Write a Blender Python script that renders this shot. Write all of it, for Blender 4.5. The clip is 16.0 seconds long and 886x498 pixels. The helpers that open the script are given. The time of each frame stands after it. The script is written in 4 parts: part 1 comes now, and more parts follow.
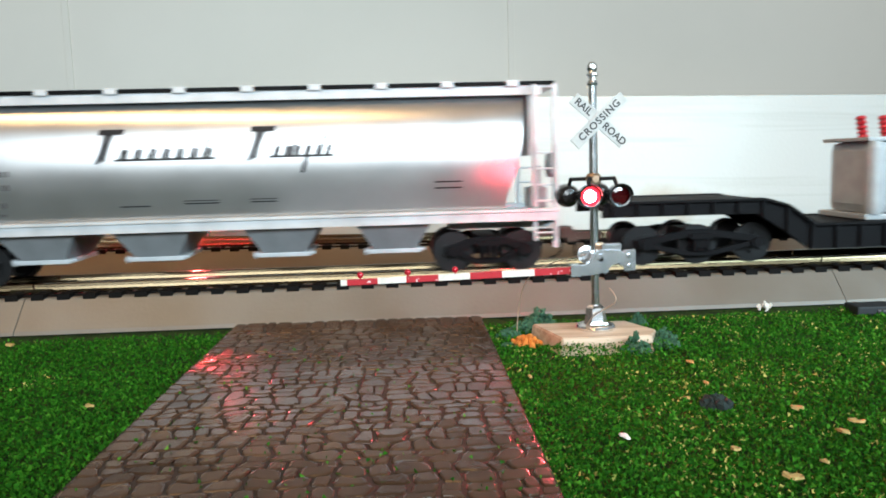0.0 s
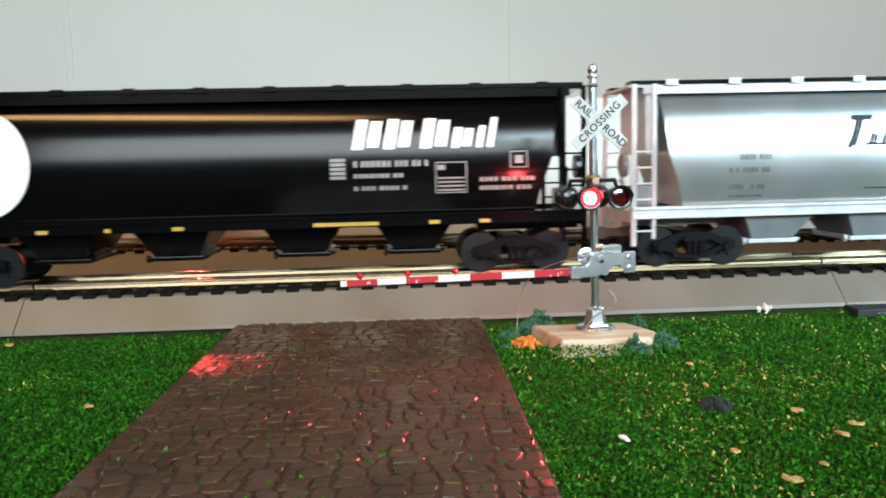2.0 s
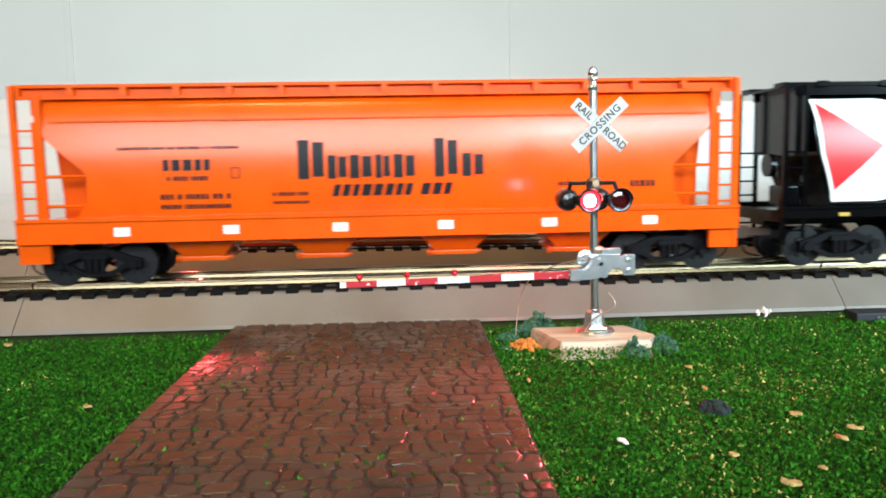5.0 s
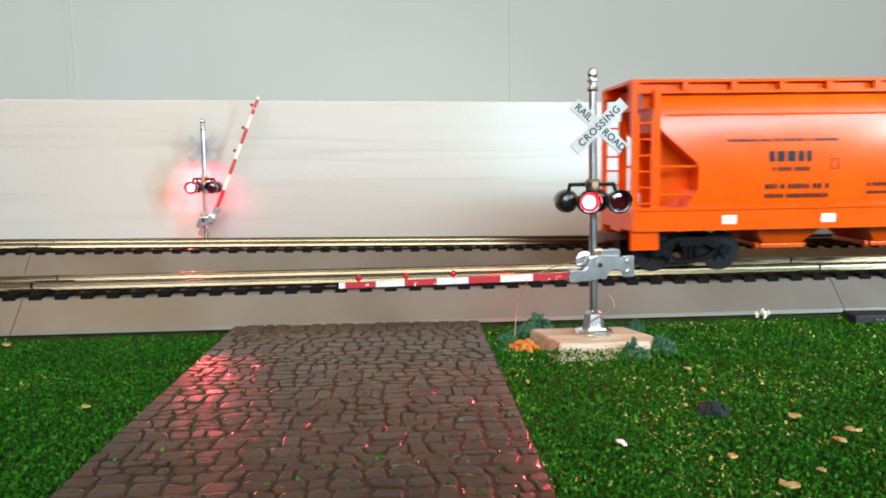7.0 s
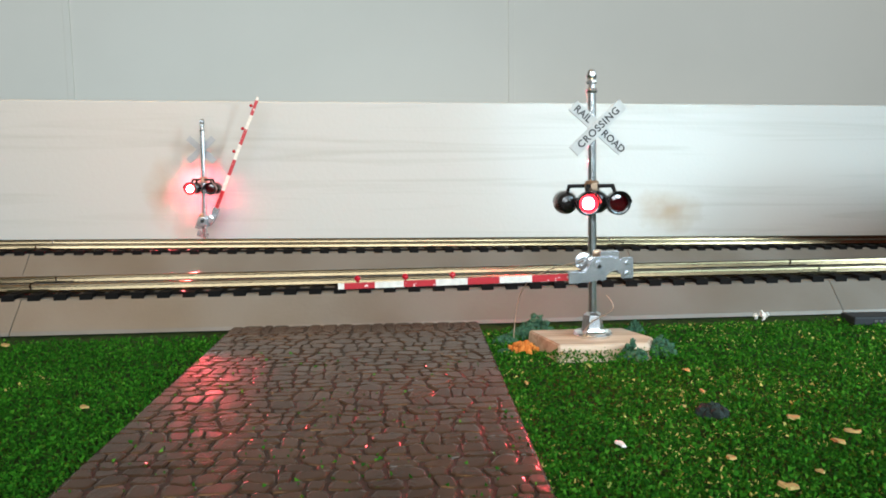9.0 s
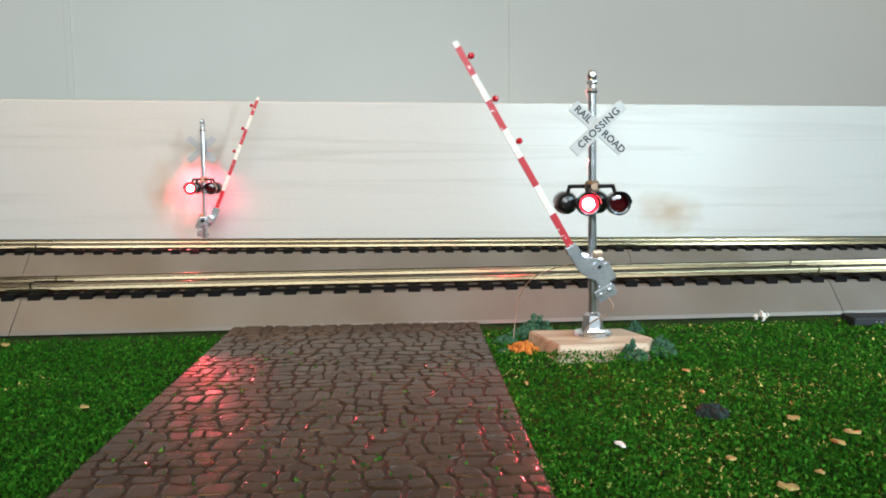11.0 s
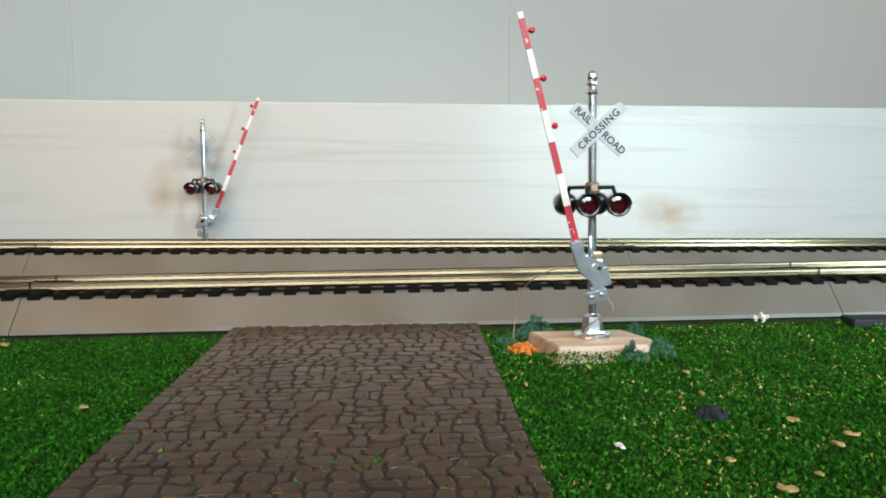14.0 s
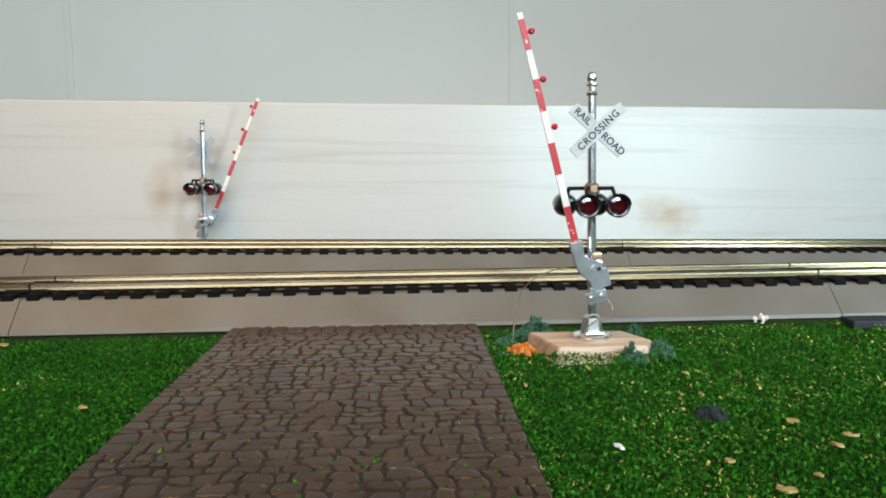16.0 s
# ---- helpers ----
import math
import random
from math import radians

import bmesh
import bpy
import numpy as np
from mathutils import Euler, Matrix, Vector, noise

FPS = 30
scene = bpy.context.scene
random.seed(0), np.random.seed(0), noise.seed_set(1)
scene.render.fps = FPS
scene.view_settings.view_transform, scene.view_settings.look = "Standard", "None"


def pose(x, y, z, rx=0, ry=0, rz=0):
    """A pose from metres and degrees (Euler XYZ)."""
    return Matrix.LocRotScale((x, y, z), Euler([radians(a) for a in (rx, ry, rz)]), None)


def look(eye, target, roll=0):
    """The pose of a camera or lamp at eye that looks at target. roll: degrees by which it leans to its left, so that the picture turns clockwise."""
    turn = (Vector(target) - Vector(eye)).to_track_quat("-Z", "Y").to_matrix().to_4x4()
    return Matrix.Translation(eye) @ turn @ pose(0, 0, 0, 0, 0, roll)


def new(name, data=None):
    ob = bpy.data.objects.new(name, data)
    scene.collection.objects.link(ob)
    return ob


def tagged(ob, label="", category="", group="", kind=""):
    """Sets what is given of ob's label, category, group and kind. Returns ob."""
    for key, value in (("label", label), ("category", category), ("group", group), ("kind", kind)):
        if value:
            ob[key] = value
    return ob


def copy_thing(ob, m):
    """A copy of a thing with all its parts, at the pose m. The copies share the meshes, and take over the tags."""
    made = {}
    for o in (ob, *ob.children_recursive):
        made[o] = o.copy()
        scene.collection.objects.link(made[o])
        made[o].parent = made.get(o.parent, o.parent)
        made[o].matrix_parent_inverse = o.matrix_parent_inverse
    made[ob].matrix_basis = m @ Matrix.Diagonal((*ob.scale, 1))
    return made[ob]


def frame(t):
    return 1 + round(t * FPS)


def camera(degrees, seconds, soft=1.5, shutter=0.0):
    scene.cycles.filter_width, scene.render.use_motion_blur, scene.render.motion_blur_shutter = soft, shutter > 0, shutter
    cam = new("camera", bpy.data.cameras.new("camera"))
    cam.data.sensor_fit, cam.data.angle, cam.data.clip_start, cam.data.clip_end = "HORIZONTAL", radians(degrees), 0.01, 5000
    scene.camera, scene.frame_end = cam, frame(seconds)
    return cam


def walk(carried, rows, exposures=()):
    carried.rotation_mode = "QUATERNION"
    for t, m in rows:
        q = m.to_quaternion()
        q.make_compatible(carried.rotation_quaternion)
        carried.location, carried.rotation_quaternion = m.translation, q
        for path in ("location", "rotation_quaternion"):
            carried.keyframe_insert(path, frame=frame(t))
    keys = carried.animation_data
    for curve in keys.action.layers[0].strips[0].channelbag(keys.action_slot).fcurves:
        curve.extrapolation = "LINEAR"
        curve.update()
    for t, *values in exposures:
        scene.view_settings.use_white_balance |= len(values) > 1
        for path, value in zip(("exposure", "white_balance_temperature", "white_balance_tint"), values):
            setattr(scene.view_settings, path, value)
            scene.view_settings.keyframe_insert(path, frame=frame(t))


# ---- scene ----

# A model railway at true size: 1 to 87 trains, a crossing signal, tracks on grey roadbed.
EYE = (0.0, 0.0, 0.04245)


def aim(yaw, pitch, roll):
    """Camera pose at EYE: yaw to the right, pitch down, roll turns the picture clockwise."""
    return Matrix.Translation(EYE) @ pose(0, 0, 0, 0, 0, -yaw) @ pose(0, 0, 0, 90 - pitch) @ pose(0, 0, 0, 0, 0, -ROLL_SIGN * roll)


ROLL_SIGN = -1
cam = camera(60.41, 16.0, soft=1.8, shutter=0.4)
PATH = [
    (0.0, 2.272, 6.585, -1.523), (1.0, 2.268, 6.570, -1.440), (2.0, 2.280, 6.490, -1.352), (3.0, 2.288, 6.430, -1.265),
    (4.0, 2.296, 6.383, -1.160), (5.2, 2.315, 6.345, -1.040), (6.5, 2.345, 6.308, -0.920), (7.5, 2.405, 6.254, -0.861),
    (8.5, 2.440, 6.206, -0.825), (9.0, 2.443, 6.195, -0.802), (10.2, 2.440, 6.187, -0.755), (11.5, 2.435, 6.178, -0.700),
    (12.5, 2.437, 6.150, -0.650), (13.5, 2.441, 6.125, -0.592), (14.5, 2.450, 6.118, -0.575), (15.5, 2.470, 6.075, -0.542),
    (16.0, 2.480, 6.066, -0.533)]
EXPOSURES = [(0.0, 0.48), (0.5, 0.47), (1.0, 0.37), (1.5, 0.24), (2.0, 0.53), (2.5, 0.84), (3.0, 0.95), (3.5, 0.94), (4.2, 0.87), (5.5, 0.65), (6.5, 0.52), (8.0, 0.31), (12.0, 0.27), (16.0, 0.27)]
walk(cam, [(t, aim(a, b, c)) for t, a, b, c in PATH], EXPOSURES)

# ---- world and light ----
world = bpy.data.worlds.new("room_world")
scene.world = world
world.use_nodes = True
world.node_tree.nodes["Background"].inputs[0].default_value = (0.9, 0.95, 1.0, 1)
world.node_tree.nodes["Background"].inputs[1].default_value = 0.05


def lamp(name, kind, power, colour, m, size=0.1, spot=60, blend=0.6, size_y=None, spread=180):
    data = bpy.data.lights.new(name, kind)
    data.energy, data.color = power, colour
    if kind == "AREA":
        data.shape, data.size, data.size_y, data.spread = "RECTANGLE", size, size_y or size, radians(spread)
    else:
        data.shadow_soft_size = size
    if kind == "SPOT":
        data.spot_size, data.spot_blend = radians(spot), blend
    ob = new(name, data)
    ob.matrix_world = m
    return ob


# a warm strip lamp and a cool one over the layout, and a cool work lamp
lamp("strip_lamp_light", "AREA", 0.29, (1.0, 0.57, 0.24), look((-0.20, 0.0, 0.43), (-0.01, 0.33, 0.03)), 0.40, size_y=0.06, spread=62)
lamp("cool_strip_light", "AREA", 0.32, (0.55, 0.86, 1.0), look((0.34, -0.20, 0.235), (0.13, 0.25, 0.03)), 0.50, size_y=0.04, spread=80)
lamp("work_lamp_light", "SPOT", 6.5, (0.72, 0.92, 1.0), look((0.45, -0.12, 0.165), (0.105, 0.24, 0.03)), 0.04, 64, 1.0)
# added narrow spot that makes the bright patch on the board
lamp("torch_light", "SPOT", 3.8, (0.62, 0.92, 1.0), look((0.17, -0.10, 0.18), (0.104, 0.36, 0.060)), 0.02, 20, 1.0)
# added broad cool fill from behind the camera, mainly for the back wall
lamp("window_light", "AREA", 12.2, (0.86, 0.955, 1.0), look((-0.02, -1.45, 0.62), (0.02, 0.8, 0.42)), 1.6, size_y=0.5, spread=120)

# ---- materials ----


def material(name, colour, rough=0.5, metal=0.0, dark=None, scale=200.0, bump=0.0, bump_scale=None, spread=0.0, light=0.0, coat=0.0, detail=5.0):
    """Procedural surface: noise between colour and dark, per-object spread, fine bump."""
    mat = bpy.data.materials.new(name)
    mat.use_nodes = True
    nt = mat.node_tree
    b = nt.nodes["Principled BSDF"]
    b.inputs["Roughness"].default_value, b.inputs["Metallic"].default_value = rough, metal
    b.inputs["Coat Weight"].default_value = coat
    geo = nt.nodes.new("ShaderNodeTexCoord")
    tex = nt.nodes.new("ShaderNodeTexNoise")
    tex.inputs["Scale"].default_value, tex.inputs["Detail"].default_value = scale, detail
    nt.links.new(geo.outputs["Object"], tex.inputs["Vector"])
    mix = nt.nodes.new("ShaderNodeMix")
    mix.data_type = "RGBA"
    dark = dark or tuple(c * 0.8 for c in colour)
    mix.inputs["A"].default_value, mix.inputs["B"].default_value = (*dark, 1), (*colour, 1)
    ramp = nt.nodes.new("ShaderNodeValToRGB")
    ramp.color_ramp.elements[0].position, ramp.color_ramp.elements[1].position = 0.32, 0.62
    nt.links.new(tex.outputs["Fac"], ramp.inputs["Fac"])
    nt.links.new(ramp.outputs["Color"], mix.inputs["Factor"])
    out = mix.outputs["Result"]
    if spread:
        info = nt.nodes.new("ShaderNodeObjectInfo")
        rng = nt.nodes.new("ShaderNodeMapRange")
        rng.inputs["To Min"].default_value, rng.inputs["To Max"].default_value = 1 - spread, 1 + spread
        nt.links.new(info.outputs["Random"], rng.inputs["Value"])
        hsv = nt.nodes.new("ShaderNodeHueSaturation")
        nt.links.new(rng.outputs["Result"], hsv.inputs["Value"])
        nt.links.new(out, hsv.inputs["Color"])
        out = hsv.outputs["Color"]
    nt.links.new(out, b.inputs["Base Color"])
    rr = nt.nodes.new("ShaderNodeMapRange")
    rr.inputs["To Min"].default_value, rr.inputs["To Max"].default_value = max(0.02, rough * 0.85), min(1, rough * 1.15)
    nt.links.new(tex.outputs["Fac"], rr.inputs["Value"])
    nt.links.new(rr.outputs["Result"], b.inputs["Roughness"])
    if bump:
        t2 = nt.nodes.new("ShaderNodeTexNoise")
        t2.inputs["Scale"].default_value, t2.inputs["Detail"].default_value = bump_scale or scale * 4, 6
        nt.links.new(geo.outputs["Object"], t2.inputs["Vector"])
        bp = nt.nodes.new("ShaderNodeBump")
        bp.inputs["Strength"].default_value, bp.inputs["Distance"].default_value = bump, 0.0006
        nt.links.new(t2.outputs["Fac"], bp.inputs["Height"])
        nt.links.new(bp.outputs["Normal"], b.inputs["Normal"])
    if light:
        nt.links.new(out, b.inputs["Emission Color"])
        b.inputs["Emission Strength"].default_value = light
    return mat


def wood_material(name, a, b_, stretch, rough=0.6, scale=60):
    """Pale board with long grain bands along x."""
    mat = material(name, a, rough, dark=b_, scale=scale, bump=0.15, bump_scale=600)
    nt = mat.node_tree
    tex = [n for n in nt.nodes if n.type == "TEX_NOISE"][0]
    m = nt.nodes.new("ShaderNodeMapping")
    m.inputs["Scale"].default_value = stretch
    co = [n for n in nt.nodes if n.type == "TEX_COORD"][0]
    nt.links.new(co.outputs["Object"], m.inputs["Vector"])
    nt.links.new(m.outputs["Vector"], tex.inputs["Vector"])
    tex.inputs["Distortion"].default_value = 0.6
    return mat


M_WALL = material("painted_wall", (0.79, 0.755, 0.685), 0.8, dark=(0.755, 0.72, 0.65), scale=6, bump=0.1, bump_scale=300)
# unseen front wall and floor, coloured dark to cut the light they throw back
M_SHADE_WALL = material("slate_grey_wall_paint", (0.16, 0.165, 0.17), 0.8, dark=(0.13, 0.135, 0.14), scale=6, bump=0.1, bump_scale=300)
M_DARK_FLOOR = material("dark_carpet", (0.045, 0.042, 0.040), 0.95, scale=300, bump=0.6, bump_scale=900)
M_BOARD = wood_material("whitewashed_pine", (0.435, 0.438, 0.422), (0.385, 0.383, 0.362), (0.11, 1.0, 2.6), 0.55, 50)
grain = [n for n in M_BOARD.node_tree.nodes if n.type == "VALTORGB"][0].color_ramp
grain.elements[0].position, grain.elements[1].position = 0.30, 0.47
[n for n in M_BOARD.node_tree.nodes if n.type == "TEX_NOISE"][0].inputs["Distortion"].default_value = 1.3


def brown_patch(mat, centre, radii, tint, amount, seed):
    """A soft-edged brown patch mixed into a board's colour."""
    nt = mat.node_tree
    b = nt.nodes["Principled BSDF"]
    under = b.inputs["Base Color"].links[0].from_socket
    co = nt.nodes.new("ShaderNodeTexCoord")
    m = nt.nodes.new("ShaderNodeMapping")
    m.inputs["Scale"].default_value = (1 / radii[0], 0, 1 / radii[1])
    m.inputs["Location"].default_value = (-centre[0] / radii[0], 0, -centre[1] / radii[1])
    nt.links.new(co.outputs["Object"], m.inputs["Vector"])
    size = nt.nodes.new("ShaderNodeVectorMath")
    size.operation = "LENGTH"
    nt.links.new(m.outputs["Vector"], size.inputs[0])
    rough = nt.nodes.new("ShaderNodeTexNoise")
    rough.noise_dimensions = "4D"
    rough.inputs["W"].default_value, rough.inputs["Scale"].default_value, rough.inputs["Detail"].default_value = seed, 90, 4
    nt.links.new(co.outputs["Object"], rough.inputs["Vector"])
    both = nt.nodes.new("ShaderNodeMath")
    both.operation = "MULTIPLY_ADD"
    both.inputs[1].default_value = 1.5
    nt.links.new(rough.outputs["Fac"], both.inputs[0])
    nt.links.new(size.outputs["Value"], both.inputs[2])
    fade = nt.nodes.new("ShaderNodeMapRange")
    for key, value in (("From Min", 0.8), ("From Max", 1.8), ("To Min", amount), ("To Max", 0.0)):
        fade.inputs[key].default_value = value
    nt.links.new(both.outputs[0], fade.inputs["Value"])
    mix = nt.nodes.new("ShaderNodeMix")
    mix.data_type = "RGBA"
    mix.inputs["B"].default_value = (*tint, 1)
    nt.links.new(fade.outputs["Result"], mix.inputs["Factor"])
    nt.links.new(under, mix.inputs["A"])
    nt.links.new(mix.outputs["Result"], b.inputs["Base Color"])


brown_patch(M_BOARD, (0.272, 0.022), (0.017, 0.012), (0.30, 0.21, 0.12), 0.75, 1.0)
brown_patch(M_BOARD, (0.036, 0.034), (0.008, 0.017), (0.34, 0.23, 0.13), 0.55, 5.0)
M_ROADBED = material("grey_plastic_roadbed", (0.138, 0.130, 0.115), 0.45, dark=(0.116, 0.105, 0.088), scale=40, bump=0.12, bump_scale=900)
M_TIE = material("black_plastic_tie", (0.004, 0.0038, 0.0038), 0.7, scale=900, bump=0.3, bump_scale=2500)
M_RAIL = material("nickel_silver_rail", (0.19, 0.148, 0.092), 0.24, 1.0, dark=(0.11, 0.08, 0.045), scale=12)
M_TABLE = material("table_soil", (0.03, 0.055, 0.015), 0.95, dark=(0.012, 0.025, 0.008), scale=350, bump=0.8, bump_scale=1500)
M_STONE = material("brown_cobble_plastic", (0.064, 0.034, 0.019), 0.22, dark=(0.038, 0.020, 0.011), scale=90, bump=0.05, bump_scale=900, spread=0.10)
M_STONE.node_tree.nodes["Principled BSDF"].inputs["Specular IOR Level"].default_value = 0.20
M_TABLE.node_tree.nodes["Principled BSDF"].inputs["Specular IOR Level"].default_value = 0.08
M_TIE.node_tree.nodes["Principled BSDF"].inputs["Specular IOR Level"].default_value = 0.1
M_GROUT = material("dark_cobble_joint", (0.034, 0.020, 0.012), 0.8, scale=400, bump=0.3)
M_CHROME = material("cast_silver_metal", (0.84, 0.86, 0.88), 0.24, 1.0, dark=(0.70, 0.72, 0.74), scale=400, bump=0.02, bump_scale=1500)
M_CAST = material("dull_cast_metal", (0.56, 0.59, 0.62), 0.24, 0.75, dark=(0.40, 0.43, 0.46), scale=300, bump=0.02, bump_scale=1800)
M_SIGN = material("white_sign_paint", (0.44, 0.455, 0.455), 0.5, scale=300)
M_INK = material("black_ink", (0.015, 0.015, 0.017), 0.5, scale=300)
M_BLACK = material("glossy_black_paint", (0.012, 0.011, 0.012), 0.22, scale=500, coat=0.3)
M_RED = material("red_gate_paint", (0.38, 0.014, 0.022), 0.4, dark=(0.28, 0.008, 0.015), scale=500, bump=0.2, bump_scale=2500)
M_GATE = material("chipped_red_gate_paint", (0.40, 0.014, 0.024), 0.4, dark=(0.72, 0.55, 0.54), scale=900, bump=0.05, bump_scale=2500)
chips = [n for n in M_GATE.node_tree.nodes if n.type == "VALTORGB"][0].color_ramp
chips.elements[0].position, chips.elements[1].position = 0.325, 0.36
M_WHITE = material("white_gate_paint", (0.72, 0.69, 0.64), 0.45, scale=600, bump=0.15)
M_BEAD = material("red_glass_bead", (0.45, 0.008, 0.02), 0.12, scale=500, coat=0.5)
M_LENS = material("dark_red_lens", (0.04, 0.002, 0.003), 0.1, scale=900, coat=0.6)
M_GLOW = material("lit_red_lens", (1.0, 0.06, 0.07), 0.3, dark=(1.0, 0.06, 0.07), light=900.0)
M_REAR = material("rear_lit_red_lens", (1.0, 0.06, 0.07), 0.3, dark=(1.0, 0.06, 0.07), light=550.0)
M_BEAM = material("bright_red_lens", (1.0, 0.06, 0.07), 0.3, dark=(1.0, 0.06, 0.07), light=2600.0)
M_FAR_BEAM = material("distant_bright_red_lens", (1.0, 0.06, 0.07), 0.3, dark=(1.0, 0.06, 0.07), light=7500.0)
M_GLOW_RIM = material("lit_red_lens_rim", (1.0, 0.008, 0.016), 0.3, dark=(1.0, 0.008, 0.016), light=6.0)
M_BRASS = material("tarnished_brass", (0.42, 0.29, 0.20), 0.4, 0.9, scale=700)
M_WOOD = wood_material("raw_pine_block", (0.60, 0.46, 0.35), (0.36, 0.24, 0.16), (0.5, 8, 8), 0.65, 60)
M_FOAM = material("orange_foam", (0.66, 0.20, 0.03), 0.9, scale=900, bump=0.6)
M_BUSH = material("dark_green_lichen", (0.045, 0.14, 0.075), 0.9, dark=(0.016, 0.055, 0.03), scale=900, bump=0.9, bump_scale=2500)
M_CHIP = material("dry_wood_chip", (0.46, 0.32, 0.11), 0.8, dark=(0.26, 0.18, 0.06), scale=400, bump=0.4)
M_WIRE = material("thin_copper_wire", (0.55, 0.40, 0.30), 0.35, 0.7, scale=500)
M_LUMP = material("dark_teal_foam", (0.010, 0.022, 0.020), 0.9, dark=(0.004, 0.010, 0.009), scale=900, bump=0.6)
M_NAVY = material("navy_plastic", (0.004, 0.007, 0.011), 0.7, scale=500, bump=0.2)

M_SILVER = material("silver_grey_car_paint", (0.43, 0.445, 0.455), 0.30, 0.86, dark=(0.40, 0.415, 0.425), scale=90)
M_SILVER_TRIM = material("pale_grey_car_trim", (0.48, 0.50, 0.52), 0.4, 0.1, scale=150)
M_SILVER_UNDER = material("grey_hopper_plastic", (0.19, 0.20, 0.21), 0.5, scale=150)
M_CARBLACK = material("black_car_paint", (0.0015, 0.0015, 0.002), 0.16, scale=120)
M_CARBLACK.node_tree.nodes["Principled BSDF"].inputs["Specular IOR Level"].default_value = 0.25
M_ORANGE = material("orange_car_plastic", (0.64, 0.080, 0.002), 0.21, dark=(0.59, 0.070, 0.002), scale=120)
M_ORANGE.node_tree.nodes["Principled BSDF"].inputs["Specular IOR Level"].default_value = 0.34
M_TRUCK = material("black_truck_plastic", (0.003, 0.003, 0.004), 0.55, scale=700, bump=0.2)
M_TRUCK.node_tree.nodes["Principled BSDF"].inputs["Specular IOR Level"].default_value = 0.09
M_WHEEL = material("dark_metal_wheel", (0.014, 0.0145, 0.016), 0.35, 0.5, scale=400)
M_DECAL_W = material("white_decal", (0.78, 0.78, 0.77), 0.35, dark=(0.75, 0.75, 0.74), scale=150)
M_DECAL_K = material("black_decal", (0.010, 0.010, 0.012), 0.4, scale=400)
M_DECAL_K.node_tree.nodes["Principled BSDF"].inputs["Specular IOR Level"].default_value = 0.15
M_DECAL_R = material("red_decal", (0.68, 0.012, 0.016), 0.35, dark=(0.64, 0.012, 0.016), scale=150)
M_DECAL_D = material("worn_grey_decal", (0.24, 0.24, 0.235), 0.4, scale=400)
M_DECAL_G = material("dark_grey_decal", (0.09, 0.09, 0.095), 0.4, scale=400)
M_DECAL_Y = material("yellow_decal", (0.45, 0.30, 0.04), 0.45, scale=400)
M_LOAD = material("mid_grey_paint", (0.30, 0.325, 0.345), 0.4, scale=200)
M_RUST = material("rust_brown_coupler", (0.055, 0.028, 0.018), 0.6, scale=600)

# ---- mesh helpers ----


def part(name, bm, mat, parent=None, label="", smooth=False, m=None):
    """Links a bmesh as one mesh object under parent."""
    bm.normal_update()
    data = bpy.data.meshes.new(name)
    bm.to_mesh(data)
    bm.free()
    for x in (mat if isinstance(mat, (list, tuple)) else [mat]):
        data.materials.append(x)
    if smooth:
        for f in data.polygons:
            f.use_smooth = True
    ob = new(name, data)
    if parent:
        ob.parent = parent
    if m:
        ob.matrix_basis = m
    if label:
        tagged(ob, label)
    return ob


def again(ob, parent=None, m=None):
    """Another object on the same mesh."""
    o = new(ob.name.split(".")[0], ob.data)
    o.parent = parent
    if m:
        o.matrix_basis = m
    return o


def box(bm, x0, x1, y0, y1, z0, z1, bev=0.0, mat=0):
    r = bmesh.ops.create_cube(bm, size=1, matrix=Matrix.Translation(((x0 + x1) / 2, (y0 + y1) / 2, (z0 + z1) / 2)) @ Matrix.Diagonal((x1 - x0, y1 - y0, z1 - z0, 1)))
    fs = {f for v in r["verts"] for f in v.link_faces}
    if bev:
        es = list({e for v in r["verts"] for e in v.link_edges})
        q = bmesh.ops.bevel(bm, geom=es, offset=bev, segments=2, affect="EDGES", profile=0.6)
        fs = set(q["faces"]) | {f for f in fs if f.is_valid}
    for f in fs:
        f.material_index = mat
    return fs


def rod(bm, a, b, r, seg=10, r2=None, mat=0):
    a, b = Vector(a), Vector(b)
    d = b - a
    m = Matrix.Translation((a + b) / 2) @ d.to_track_quat("Z", "Y").to_matrix().to_4x4()
    r_ = bmesh.ops.create_cone(bm, cap_ends=True, segments=seg, radius1=r, radius2=r if r2 is None else r2, depth=d.length, matrix=m)
    for f in {f for v in r_["verts"] for f in v.link_faces}:
        f.material_index = mat


def ball(bm, c, r, squash=(1, 1, 1), seg=12, mat=0):
    r_ = bmesh.ops.create_uvsphere(bm, u_segments=seg, v_segments=max(6, seg // 2), radius=r, matrix=Matrix.Translation(c) @ Matrix.Diagonal((*squash, 1)))
    for f in {f for v in r_["verts"] for f in v.link_faces}:
        f.material_index = mat


def lathe(bm, rings, seg=20, axis="z", at=(0, 0, 0)):
    """Turned form from (radius, height) rings, closed at both ends."""
    turn = {"z": Matrix(), "y": pose(0, 0, 0, 90), "x": pose(0, 0, 0, 0, 90)}[axis]
    rows = []
    for r, h in rings:
        rows.append([bm.verts.new(Matrix.Translation(at) @ turn @ Vector((r * math.cos(a), r * math.sin(a), h)))
                     for a in (2 * math.pi * i / seg for i in range(seg))])
    for lo, hi in zip(rows, rows[1:]):
        for i in range(seg):
            bm.faces.new((lo[i], lo[(i + 1) % seg], hi[(i + 1) % seg], hi[i]))
    bm.faces.new(rows[0][::-1])
    bm.faces.new(rows[-1])


